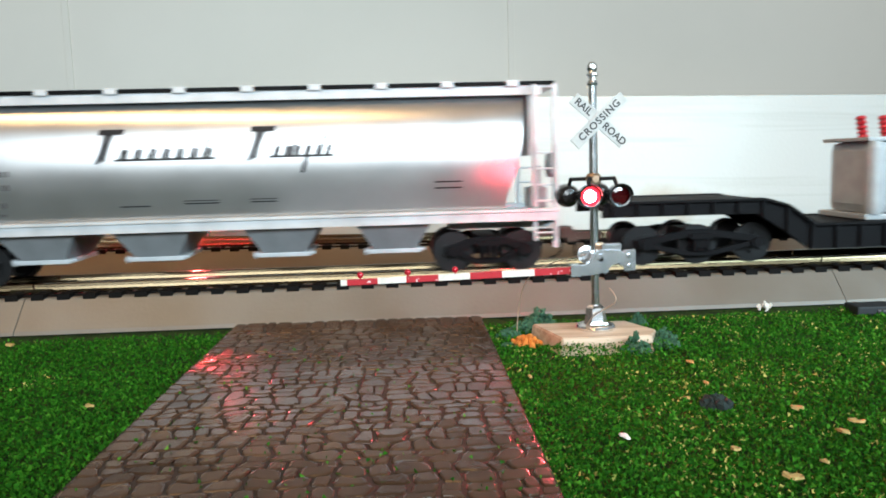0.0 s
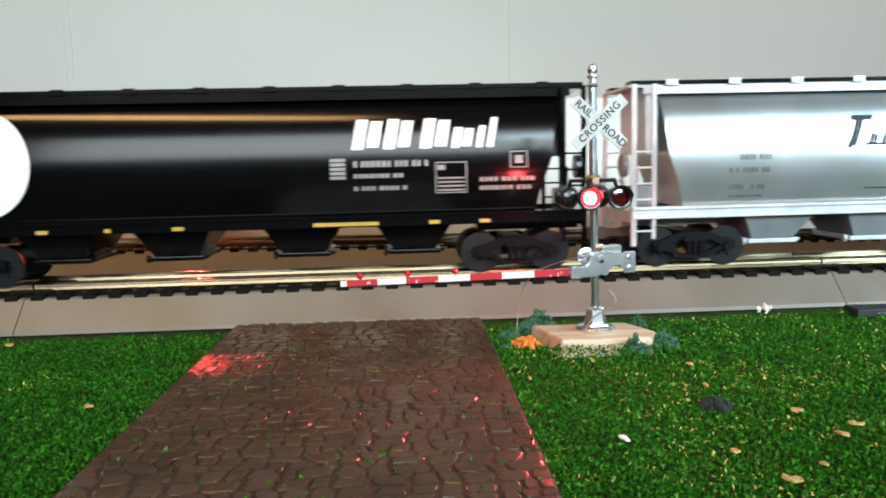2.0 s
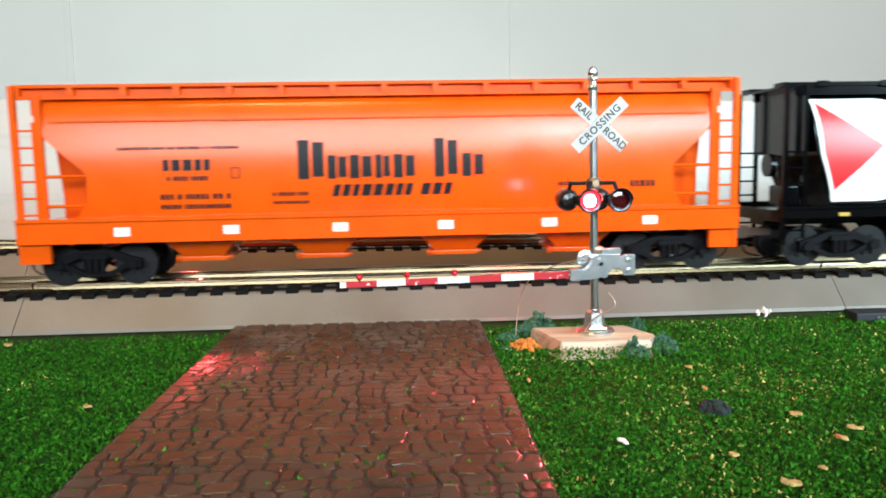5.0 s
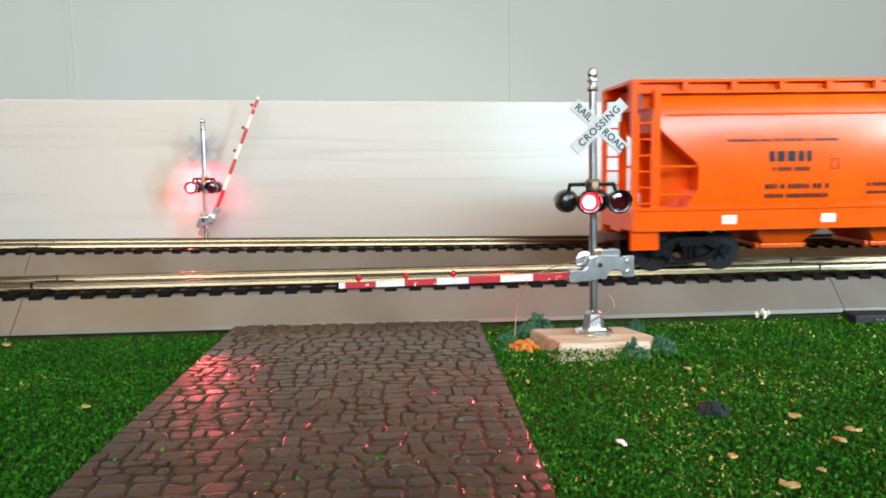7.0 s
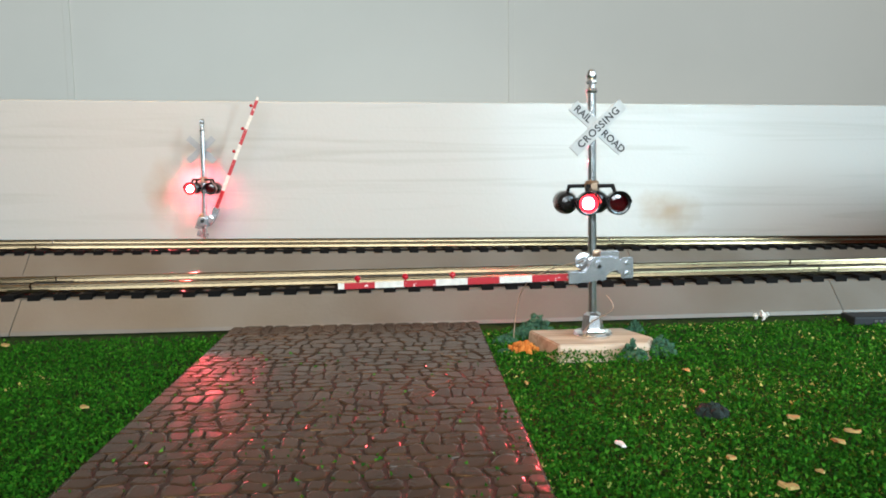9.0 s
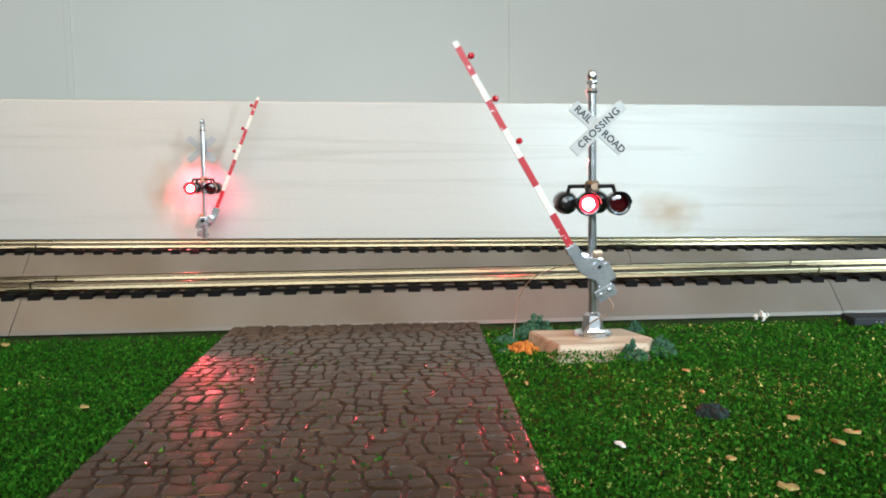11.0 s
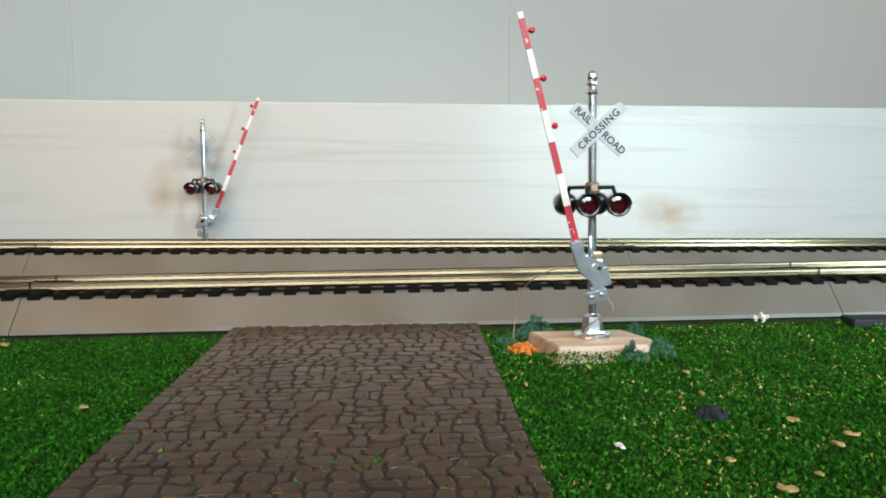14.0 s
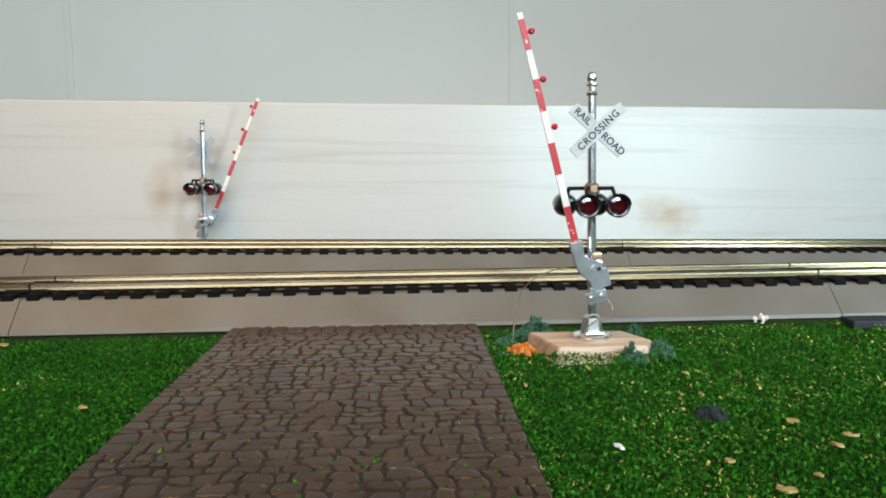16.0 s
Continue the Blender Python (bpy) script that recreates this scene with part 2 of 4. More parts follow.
def prism(bm, pts, y0, y1, mat=0, axis="y"):
    """Solid from a polygon (x, z) between two y's, or (y, z) between two x's."""
    def at(p, q):
        return (p[0], q, p[1]) if axis == "y" else (q, p[0], p[1])
    a = [bm.verts.new(at(p, y0)) for p in pts]
    b = [bm.verts.new(at(p, y1)) for p in pts]
    fs = [bm.faces.new(a), bm.faces.new(b[::-1])]
    n = len(pts)
    for i in range(n):
        fs.append(bm.faces.new((a[i], b[i], b[(i + 1) % n], a[(i + 1) % n])))
    for f in fs:
        f.material_index = mat
    bmesh.ops.recalc_face_normals(bm, faces=fs)
    return fs


def tube(name, pts, r, mat, parent=None, label=""):
    """A thin bent wire as a curve turned into tube geometry."""
    cu = bpy.data.curves.new(name, "CURVE")
    cu.dimensions, cu.bevel_depth, cu.bevel_resolution = "3D", r, 2
    sp = cu.splines.new("NURBS")
    sp.points.add(len(pts) - 1)
    for p, q in zip(sp.points, pts):
        p.co = (*q, 1)
    sp.use_endpoint_u, sp.order_u = True, 3
    cu.materials.append(mat)
    ob = new(name, cu)
    ob.parent = parent
    if label:
        tagged(ob, label)
    return ob


def thing(name, m, label, category, group=""):
    ob = new(name)
    ob.empty_display_size = 0.01
    ob.matrix_basis = m
    return tagged(ob, label, category, group)


# ---- the room ----
def room():
    for name, b in (("wall_back", (-1.8, 2.2, 0.80, 0.86, -0.75, 1.7)), ("wall_left", (-1.86, -1.8, -1.6, 0.86, -0.75, 1.7)),
                    ("wall_right", (2.2, 2.26, -1.6, 0.86, -0.75, 1.7)), ("wall_front", (-1.8, 2.2, -1.66, -1.6, -0.75, 1.7))):
        bm = bmesh.new()
        if name == "wall_back":
            for x0, x1 in ((-1.8, -0.3412), (-0.3400, 0.1072), (0.1084, 0.556), (0.5572, 2.2)):
                box(bm, x0, x1, *b[2:], bev=0.0010)
            box(bm, -1.8, 2.2, 0.8014, 0.84, -0.74, 1.69)
            for x in (-0.3406, 0.1078, 0.5566):
                box(bm, x - 0.0034, x + 0.0034, 0.7986, 0.8008, -0.74, 1.69, bev=0.0006)
        else:
            box(bm, *b)
        front = name == "wall_front"
        tagged(part(name, bm, M_SHADE_WALL if front else M_WALL), "plain off-white painted panelled wall" if name == "wall_back" else "plain unseen wall, darkened to cut reflected light" if front else "plain off-white painted wall", "wall", kind="structure")
    bm = bmesh.new()
    box(bm, -1.86, 2.26, -1.66, 0.86, 2.2, 2.26)
    tagged(part("ceiling", bm, M_WALL), "plain white ceiling", "ceiling", kind="structure")
    bm = bmesh.new()
    box(bm, -1.86, 2.26, -1.66, 0.86, -0.80, -0.75)
    tagged(part("floor", bm, M_DARK_FLOOR), "plain unseen floor, darkened to cut reflected light", "floor", kind="structure")


room()


def layout_board():
    bm = bmesh.new()
    box(bm, -1.3, 1.5, -0.45, 0.62, -0.03, -0.0012)
    tagged(part("ground", bm, M_TABLE), "dark green layout baseboard under the turf", "ground", kind="structure")
    bm = bmesh.new()
    box(bm, -1.3, 1.5, -0.009, 0.009, -0.02, BOARD_TOP, bev=0.0008)
    ob = part("backdrop_board", bm, M_BOARD, m=pose(-0.1465, BOARD_Y, 0, 0, BOARD_TILT, BOARD_YAW))
    tagged(ob, "long pale whitewashed pine board standing behind the tracks", "board")


BOARD_Y, BOARD_TOP, BOARD_YAW, BOARD_TILT = 0.352, 0.0735, 4.35, 0.6
layout_board()

# ---- tracks ----
RAIL_Z = 0.0112
FRONT = pose(0.12198, 0.2153, 0, 0, 0, 1.217) @ pose(0, 0.01415, 0)
BACK = pose(0.08744, 0.30253, 0, 0, 1.13, 4.354) @ pose(0, 0.01415, 0)
SECTION = 0.2286


def track_section():
    t = thing("track_section", FRONT, "model track section with nickel rails, black ties and grey roadbed", "track", "track sections")
    bm = bmesh.new()
    g = 0.00012
    prof = [(-0.0224, -0.0006), (-0.0219, 0.0004), (-0.0148, 0.0075), (-0.0142, 0.0079), (0.0142, 0.0079), (0.0148, 0.0075), (0.0219, 0.0004), (0.0224, -0.0006)]
    prism(bm, prof, -SECTION + g, -g, axis="x")
    part("roadbed", bm, M_ROADBED, t)
    pitch = SECTION / 33
    first = None
    for i in range(33):
        x = -SECTION + (i + 0.5) * pitch
        if first is None:
            bm = bmesh.new()
            box(bm, -0.0017, 0.0017, -0.0149, 0.0149, 0.0070, 0.0090)
            for y in (-0.00825, 0.00825):
                for q in (-0.0021, 0.0021):
                    box(bm, -0.0008, 0.0008, y + q - 0.0007, y + q + 0.0007, 0.0088, 0.0093)
            for y in (-0.0112, 0.0112):
                box(bm, -pitch / 2, pitch / 2, y - 0.0008, y + 0.0008, 0.0077, 0.0085)
            first = part("tie", bm, M_TIE, t, m=pose(x, 0, 0))
        else:
            again(first, t, pose(x, 0, 0))
    half = [(0.0014, 0.00875), (0.0014, 0.0090), (0.0006, 0.0094), (0.00045, 0.0102), (0.00088, 0.0104), (0.00070, 0.0109), (0.00038, RAIL_Z)]
    head = half + [(-y, z) for y, z in half[::-1]]
    bm = bmesh.new()
    prism(bm, head, -SECTION + 0.0003, -0.0003, axis="x")
    r = part("rail", bm, M_RAIL, t, m=pose(0, -0.00825, 0))
    again(r, t, pose(0, 0.00825, 0))
    bm = bmesh.new()
    for y in (-0.0014, 0.0009):
        box(bm, -0.0055, 0.0055, y - 0.0002, y + 0.0005, 0.0089, 0.0098)
    j = part("rail_joiner", bm, M_RAIL, t, "bright metal rail joiner", m=pose(-0.0005, -0.00825, 0))
    again(j, t, pose(-0.0005, 0.00825, 0))
    return t


sec = track_section()
for k in (-3, -2, -1, 1, 2, 3, 4, 5):
    copy_thing(sec, FRONT @ pose(SECTION * k, 0, 0))
for k in (-2, -1, 0, 1, 2, 3):
    copy_thing(sec, BACK @ pose(SECTION * k, 0, 0))


# ---- road ----
ROAD_L, ROAD_R, ROAD_Y0, ROAD_Y1 = -0.04716, 0.01763, -0.02, 0.1995


def road():
    bm = bmesh.new()
    box(bm, ROAD_L, ROAD_R, ROAD_Y0, ROAD_Y1, -0.001, 0.0009)
    slab = part("road", bm, M_GROUT)
    tagged(slab, "brown embossed cobblestone plastic road sheet", "road", kind="structure")
    rng = random.Random(5)
    w, h = ROAD_R - ROAD_L, ROAD_Y1 - 0.045

    def course(k, y, x):
        """Wavy joint between two courses of stones."""
        return min(h, max(0.0, y + (0.0011 * noise.noise((x * 130, k * 7.3, 0)) + 0.0007 * noise.noise((x * 420, k * 3.1, 5))) * (0 < y < h)))

    lines = [0.0]
    while lines[-1] < h - 0.006:
        lines.append(lines[-1] + rng.choice((0.0022, 0.0029, 0.0035, 0.0050)) * rng.uniform(0.85, 1.15))
    lines[-1:] = [h]
    polys = []
    for k, (y0, y1) in enumerate(zip(lines, lines[1:])):
        x, lean = 0.0, 0.0
        while x < w:
            x1 = x + rng.uniform(0.0021, 0.0054)
            lean1 = rng.uniform(-0.0005, 0.0005)
            if x1 > w - 0.0018:
                x1, lean1 = w, 0.0
            mid = (x + x1) / 2
            low, high = [course(k, y0, q) for q in (x, mid, x1)], [course(k + 1, y1, q) for q in (x, mid, x1)]
            if y1 - y0 > 0.0046 and x1 - x > 0.0032 and rng.random() < 0.5:
                cut = rng.uniform(0.4, 0.6)
                mids = [a + (b - a) * (cut + rng.uniform(-0.08, 0.08)) for a, b in zip(low, high)]
                pairs = ((low, mids), (mids, high))
            else:
                pairs = ((low, high),)
            for a, b in pairs:
                polys.append([(x - lean, a[0]), (mid, a[1]), (x1 - lean1, a[2]), (x1 + lean1, b[2]), (mid, b[1]), (x + lean, b[0])])
            x, lean = x1, lean1
    def warp(x, y):
        """Bends the courses so that no joint runs straight."""
        edge = min(1.0, x / 0.004, (w - x) / 0.004, y / 0.004, (h - y) / 0.004)
        k = 0.0011 * max(0.0, edge)
        return (x + k * noise.noise((x * 190, y * 190, 3.0)), y + k * noise.noise((x * 190, y * 190, 11.0)))

    polys = [[warp(*q) for q in poly] for poly in polys]
    far = bmesh.new()
    for poly in polys:
        cx, cy = sum(p[0] for p in poly) / len(poly), sum(p[1] for p in poly) / len(poly)
        size = min(math.hypot(p[0] - cx, p[1] - cy) for p in poly)
        # round the corners: two points on each edge
        pts = []
        for a, b in zip(poly, poly[1:] + poly[:1]):
            if math.hypot(a[0] - b[0], a[1] - b[1]) < 0.0004:
                pts.append(((a[0] + b[0]) / 2, (a[1] + b[1]) / 2))
                continue
            for t in (0.24, 0.76):
                pts.append((a[0] + (b[0] - a[0]) * t, a[1] + (b[1] - a[1]) * t))
        inner = 1 - 0.00014 / max(size, 0.0011)
        pts = [((x - cx) * inner + rng.uniform(-1, 1) * 0.00008, (y - cy) * inner + rng.uniform(-1, 1) * 0.00008) for x, y in pts]
        near = 0.006 < cy < 0.040
        bm, ox, oy = (bmesh.new(), 0, 0) if near else (far, ROAD_L + cx, 0.045 + cy)
        top = rng.uniform(0.00114, 0.00132)
        tilt = (rng.uniform(-0.03, 0.03), 0.04 + rng.uniform(-0.025, 0.025))
        n = len(pts)
        rings = [[bm.verts.new((ox + x * f, oy + y * f, z + (x * tilt[0] + y * tilt[1]) * (z > 0.0009))) for x, y in pts] for f, z in ((1.0, 0.0008), (0.97, top - 0.00020), (0.88, top - 0.00006), (0.72, top))]
        for u, v in zip(rings, rings[1:]):
            for i in range(n):
                bm.faces.new((u[i], u[(i + 1) % n], v[(i + 1) % n], v[i]))
        bm.faces.new(rings[-1])
        if near:
            part("cobblestone", bm, M_STONE, slab, m=pose(ROAD_L + cx, 0.045 + cy, 0))
    tagged(part("cobblestone_field", far, M_STONE, slab), kind="stuff")


# ---- turf ----
def turf():
    rs = np.random.RandomState(3)
    n = 190000
    # denser towards the eye
    y = 0.05 + (0.205 - 0.05) * rs.rand(n) ** 1.2
    half = (y + 0.02) * 0.68
    x = y * 0.043 + (rs.rand(n) * 2 - 1) * half
    back = rs.rand(n)
    keep = (x < ROAD_L - 0.0002) | (x > ROAD_R + 0.0002)
    on_road = ~keep & (rs.rand(n) < 0.010) & (y < 0.17)
    keep |= on_road
    keep &= y < 0.1925 + x * 0.0212
    # ragged road edge: a few grains lie on the stones
    keep &= ~((np.abs(x - 0.0415) < 0.0128) & (y > 0.1645) & (y < 0.1815))
    x, y, on_road = x[keep], y[keep], on_road[keep]
    n = len(x)
    bumpy = np.array([noise.noise((a * 120, b * 120, 0)) for a, b in zip(x, y)]) * 0.0006
    bank = np.exp(-((y - 0.1615) / 0.0022) ** 2) * (np.abs(x - 0.0415) < 0.0150) * 0.0012
    z = bumpy + rs.rand(n) ** 2 * 0.0011 + bank * (0.4 + 0.8 * rs.rand(n))
    z = np.where(on_road, 0.0013, z)
    size = 0.00026 + 0.00030 * rs.rand(n) ** 2
    d = rs.normal(size=(n, 4, 3))
    d /= np.linalg.norm(d, axis=2, keepdims=True)
    v = np.stack([x, y, z], 1)[:, None, :] + d * size[:, None, None]
    faces = np.array([[0, 1, 2], [0, 2, 3], [0, 3, 1], [1, 3, 2]])[None] + 4 * np.arange(n)[:, None, None]
    me = bpy.data.meshes.new("turf")
    me.from_pydata(v.reshape(-1, 3).tolist(), [], faces.reshape(-1, 3).tolist())
    mat = bpy.data.materials.new("ground_foam_turf")
    mat.use_nodes = True
    nt = mat.node_tree
    b = nt.nodes["Principled BSDF"]
    b.inputs["Roughness"].default_value = 0.8
    geo = nt.nodes.new("ShaderNodeNewGeometry")
    ramp = nt.nodes.new("ShaderNodeValToRGB")
    els = ramp.color_ramp.elements
    els[0].position, els[0].color = 0.0, (0.007, 0.046, 0.003, 1)
    els[1].position, els[1].color = 1.0, (0.42, 0.36, 0.10, 1)
    for p_, c in ((0.35, (0.014, 0.082, 0.005, 1)), (0.75, (0.026, 0.132, 0.007, 1)), (0.97, (0.060, 0.20, 0.018, 1)), (0.99, (0.26, 0.25, 0.07, 1))):
        e = els.new(p_)
        e.color = c
    b.inputs["Specular IOR Level"].default_value = 0.06
    coat = nt.nodes.new("ShaderNodeTexNoise")
    coat.inputs["Scale"].default_value, coat.inputs["Detail"].default_value = 55, 3
    pos = nt.nodes.new("ShaderNodeTexCoord")
    nt.links.new(pos.outputs["Object"], coat.inputs["Vector"])
    part_of = nt.nodes.new("ShaderNodeMath")
    part_of.operation = "MULTIPLY_ADD"
    part_of.inputs[1].default_value, part_of.inputs[2].default_value = 0.5, -0.26
    nt.links.new(coat.outputs["Fac"], part_of.inputs[0])
    split = nt.nodes.new("ShaderNodeSeparateXYZ")
    nt.links.new(pos.outputs["Object"], split.inputs["Vector"])
    west = nt.nodes.new("ShaderNodeMapRange")
    for key, value in (("From Min", -0.04), ("From Max", 0.02), ("To Min", 0.94), ("To Max", 1.02)):
        west.inputs[key].default_value = value
    nt.links.new(split.outputs["X"], west.inputs["Value"])
    sown = nt.nodes.new("ShaderNodeMath")
    sown.operation = "MULTIPLY"
    nt.links.new(geo.outputs["Random Per Island"], sown.inputs[0])
    nt.links.new(west.outputs["Result"], sown.inputs[1])
    total = nt.nodes.new("ShaderNodeMath")
    nt.links.new(part_of.outputs[0], total.inputs[0])
    nt.links.new(sown.outputs[0], total.inputs[1])
    nt.links.new(total.outputs[0], ramp.inputs["Fac"])
    nt.links.new(ramp.outputs["Color"], b.inputs["Base Color"])
    me.materials.append(mat)
    ob = new("turf", me)
    tagged(ob, "green ground foam turf with yellow flecks", "grass", kind="stuff")


# ---- crossing signals ----
def glow_lens(parent, at, m_turn, hot):
    """A flip disc: one face lit, the other dark red."""
    bm = bmesh.new()
    lathe(bm, [(0.0001, 0.00045), (0.0013, 0.00038), (0.0019, 0.00022), (0.00227, 0.00002)], 20, "y")
    for f in bm.faces:
        c = f.calc_center_median()
        f.material_index = 0 if abs(c.y) < 0.00003 else (1 if c.xz.length < 0.0012 else 2)
    lathe(bm, [(0.00227, -0.00002), (0.0019, -0.00022), (0.0011, -0.0004), (0.0001, -0.00045)], 20, "y")
    return part("lens", bm, [M_LENS, hot, M_GLOW_RIM], parent, "round red lamp lens", m=Matrix.Translation(at) @ m_turn)


def crossing_signal(m, label, front_x, rear_x):
    s = thing("crossing_signal", m, label, "crossing signal", "crossing signals")
    # base and pole
    bm = bmesh.new()
    lathe(bm, [(0.0044, 0), (0.0045, 0.0006), (0.0042, 0.0011), (0.0028, 0.0013)], 24)
    lathe(bm, [(0.0027, 0.0011), (0.0024, 0.0030), (0.0021, 0.0050), (0.0013, 0.0056)], 6)
    part("base", bm, M_CHROME, s)
    bm = bmesh.new()
    lathe(bm, [(0.00098, 0.004), (0.00098, 0.0555)], 16)
    lathe(bm, [(0.0012, 0.0553), (0.0013, 0.0558), (0.0011, 0.0564)], 16)
    part("pole", bm, M_CHROME, s, smooth=False)
    bm = bmesh.new()
    lathe(bm, [(0.0008, 0.0562), (0.0008, 0.0572), (0.0013, 0.0576), (0.0013, 0.0580)], 14)
    ball(bm, (0, 0, 0.0592), 0.0012, (1, 0.8, 1.15))
    rod(bm, (0, -0.0012, 0.0594), (0, 0.0012, 0.0594), 0.00055)
    part("finial", bm, M_CHROME, s)
    # crossbuck
    for k, (ang, words) in enumerate(((42.5, ("CROSSING",)), (-42.5, ("RAIL", "ROAD")))):
        bm = bmesh.new()
        box(bm, -0.0076, 0.0076, -0.00025, 0.00025, -0.0014, 0.0014, bev=0.0001)
        blade = part("crossbuck_blade", bm, M_SIGN, s, "white crossbuck blade with black lettering", m=pose(0.0010, -0.0014 - 0.0005 * (1 - k), 0.0475) @ pose(0, 0, 0, 0, -ang, 0))
        bm = bmesh.new()
        box(bm, -0.0075, 0.0075, 0.00026, 0.00034, -0.00135, 0.00135)
        part("blade_back", bm, M_LOAD, blade, "plain grey back of the blade")
        for w in words:
            cu = bpy.data.curves.new("lettering", "FONT")
            cu.body, cu.size, cu.extrude, cu.align_x, cu.align_y = w, 0.00225, 0.00002, "CENTER", "CENTER"
            cu.space_character = 1.14 if w == "CROSSING" else 1.0
            cu.offset = 0.00005
            cu.materials.append(M_INK)
            t = new("lettering", cu)
            t.parent = blade
            t.matrix_basis = pose({"CROSSING": 0, "RAIL": -0.0046, "ROAD": 0.0046}[w], -0.00029, 0, 90)
    # lamp bracket
    bm = bmesh.new()
    lathe(bm, [(0.0016, 0.0334), (0.0017, 0.0338), (0.0017, 0.0353), (0.0013, 0.0358)], 14)
    rod(bm, (0, -0.0022, 0.0346), (0, 0.0022, 0.0346), 0.0008)
    part("lamp_collar", bm, M_BRASS, s, "tarnished brass collar")
    bm = bmesh.new()
    for y, xs in ((-0.0016, front_x), (0.0016, rear_x)):
        x0, x1 = min(xs), max(xs)
        for a, b in (((min(x0, 0) + 0.0004, y, 0.0346), (max(x1, 0) - 0.0006, y, 0.0346)), ((x0 + 0.0004, y, 0.0346), (x0, y * 1.6, 0.0322)), ((x1 - 0.0006, y, 0.0346), (x1, y * 1.6, 0.0322))):
            rod(bm, a, b, 0.00045)
            ball(bm, a, 0.00046, seg=8)
            ball(bm, b, 0.00046, seg=8)
    part("lamp_bar", bm, M_BLACK, s)
    lenses = []
    for side in (-1, 1):
        for x in (front_x if side < 0 else rear_x):
            c = Vector((x, side * 0.0036, 0.0308))
            bm = bmesh.new()
            hood = [(0.0006, -0.0034), (0.0016, -0.0031), (0.0023, -0.0021), (0.00265, -0.0008), (0.0027, 0.0012), (0.0024, 0.0012), (0.00206, 0.0011), (0.00206, 0.0007), (0.00238, 0.0007), (0.00235, -0.0008), (0.0020, -0.0021), (0.0006, -0.0026)]
            lathe(bm, hood, 24, "y")
            # visor over the upper half
            prev = None
            for i in range(13):
                a = math.pi * i / 12
                ring = [bm.verts.new((r * math.cos(a), yy, r * math.sin(a))) for r, yy in ((0.0027, -0.0010), (0.00272, -0.0020), (0.00255, -0.0020), (0.0025, -0.0010))]
                if prev:
                    for q in range(4):
                        bm.faces.new((prev[q], prev[(q + 1) % 4], ring[(q + 1) % 4], ring[q]))
                prev = ring
            m_head = Matrix.Translation(c) @ pose(0, 0, 0, 0, 0, 0 if side < 0 else 180)
            head = part("lamp_head", bm, M_BLACK, s, "glossy black lamp hood", smooth=False, m=m_head)
            lenses.append((glow_lens(head, (0, -0.0002, 0), Matrix(), (M_BEAM if side < 0 else M_REAR) if m.translation.y < 0.2 else (M_FAR_BEAM if side > 0 else M_GLOW)), x == min(front_x if side < 0 else rear_x)))
    # gate mechanism
    bm = bmesh.new()
    box(bm, -0.0014, 0.0022, -0.0016, 0.0018, 0.0144, 0.0184, bev=0.0005)
    rod(bm, (0.0016, -0.0034, 0.0142), (0.0016, 0.0010, 0.0142), 0.0009, 14)
    rod(bm, (PIVOT[0], -0.0040, PIVOT[2]), (PIVOT[0], 0.0018, PIVOT[2]), 0.0007, 14)
    part("gate_machine", bm, M_CAST, s)
    bm = bmesh.new()
    lathe(bm, [(0.0012, 0.0006), (0.0019, 0.0008), (0.0020, 0.0018), (0.0012, 0.0020)], 18, "y", (-0.0021, 0.0012, 0.0174))
    part("gate_pulley", bm, M_CAST, s, "dull round pulley behind the pole")
    bm = bmesh.new()
    box(bm, -0.0002, 0.0022, -0.0014, 0.0010, 0.0182, 0.0201, bev=0.0006)
    part("gate_motor_cap", bm, M_BRASS, s, "copper toned cap on the gate machine")
    bm = bmesh.new()
    rod(bm, (0, -0.00445, 0), (0, -0.0028, 0), 0.00045, 12)
    part("pivot_pin", bm, M_BLACK, s, "dark pivot hole", m=pose(PIVOT[0], 0, PIVOT[2]))
    bm = bmesh.new()
    box(bm, -0.0022, 0.0020, -0.0042, -0.0026, 0.0010, 0.0021, bev=0.0003)
    part("base_lug", bm, M_CHROME, s)
    arm = part("gate_arm", gate_arm_mesh(), M_CAST, s, "cast silver arm bracket", m=pose(*PIVOT, 0, 0, 0))
    for z in (0.0001, -0.0022):
        bm = bmesh.new()
        rod(bm, (0, -0.0015, 0), (0, -0.0008, 0), 0.00045, 10)
        part("plate_screw", bm, M_CHROME, arm, "small round screw head", m=pose(0.0064, 0, z))
    edges = [-0.0062, -0.0151, -0.0224, -0.0296, -0.0367, -0.0439, -0.0503, -0.0571, -0.0585]
    for i in range(8):
        bm = bmesh.new()
        w = 0.00076 - 0.00016 * i / 8
        box(bm, edges[i + 1], edges[i], -0.00035, 0.00035, -0.0027 - w, -0.0027 + w)
        part("gate_stripe", bm, M_WHITE if i % 2 else M_GATE, arm, "white painted gate stripe" if i % 2 else "worn red painted gate stripe")
    bm = bmesh.new()
    first = None
    for x in (-0.0329, -0.0435, -0.0541):
        bm = bmesh.new()
        ball(bm, (0, 0, 0), 0.00075)
        rod(bm, (0, 0, -0.0011), (0, 0, -0.0004), 0.00025, 6)
        first = part("gate_lamp", bm, M_BEAD, arm, "small red gate lamp bead", smooth=True, m=pose(x, -0.0001, -0.0011))
    return s, lenses, arm


PIVOT = (0.0006, -0.0030, 0.0167)


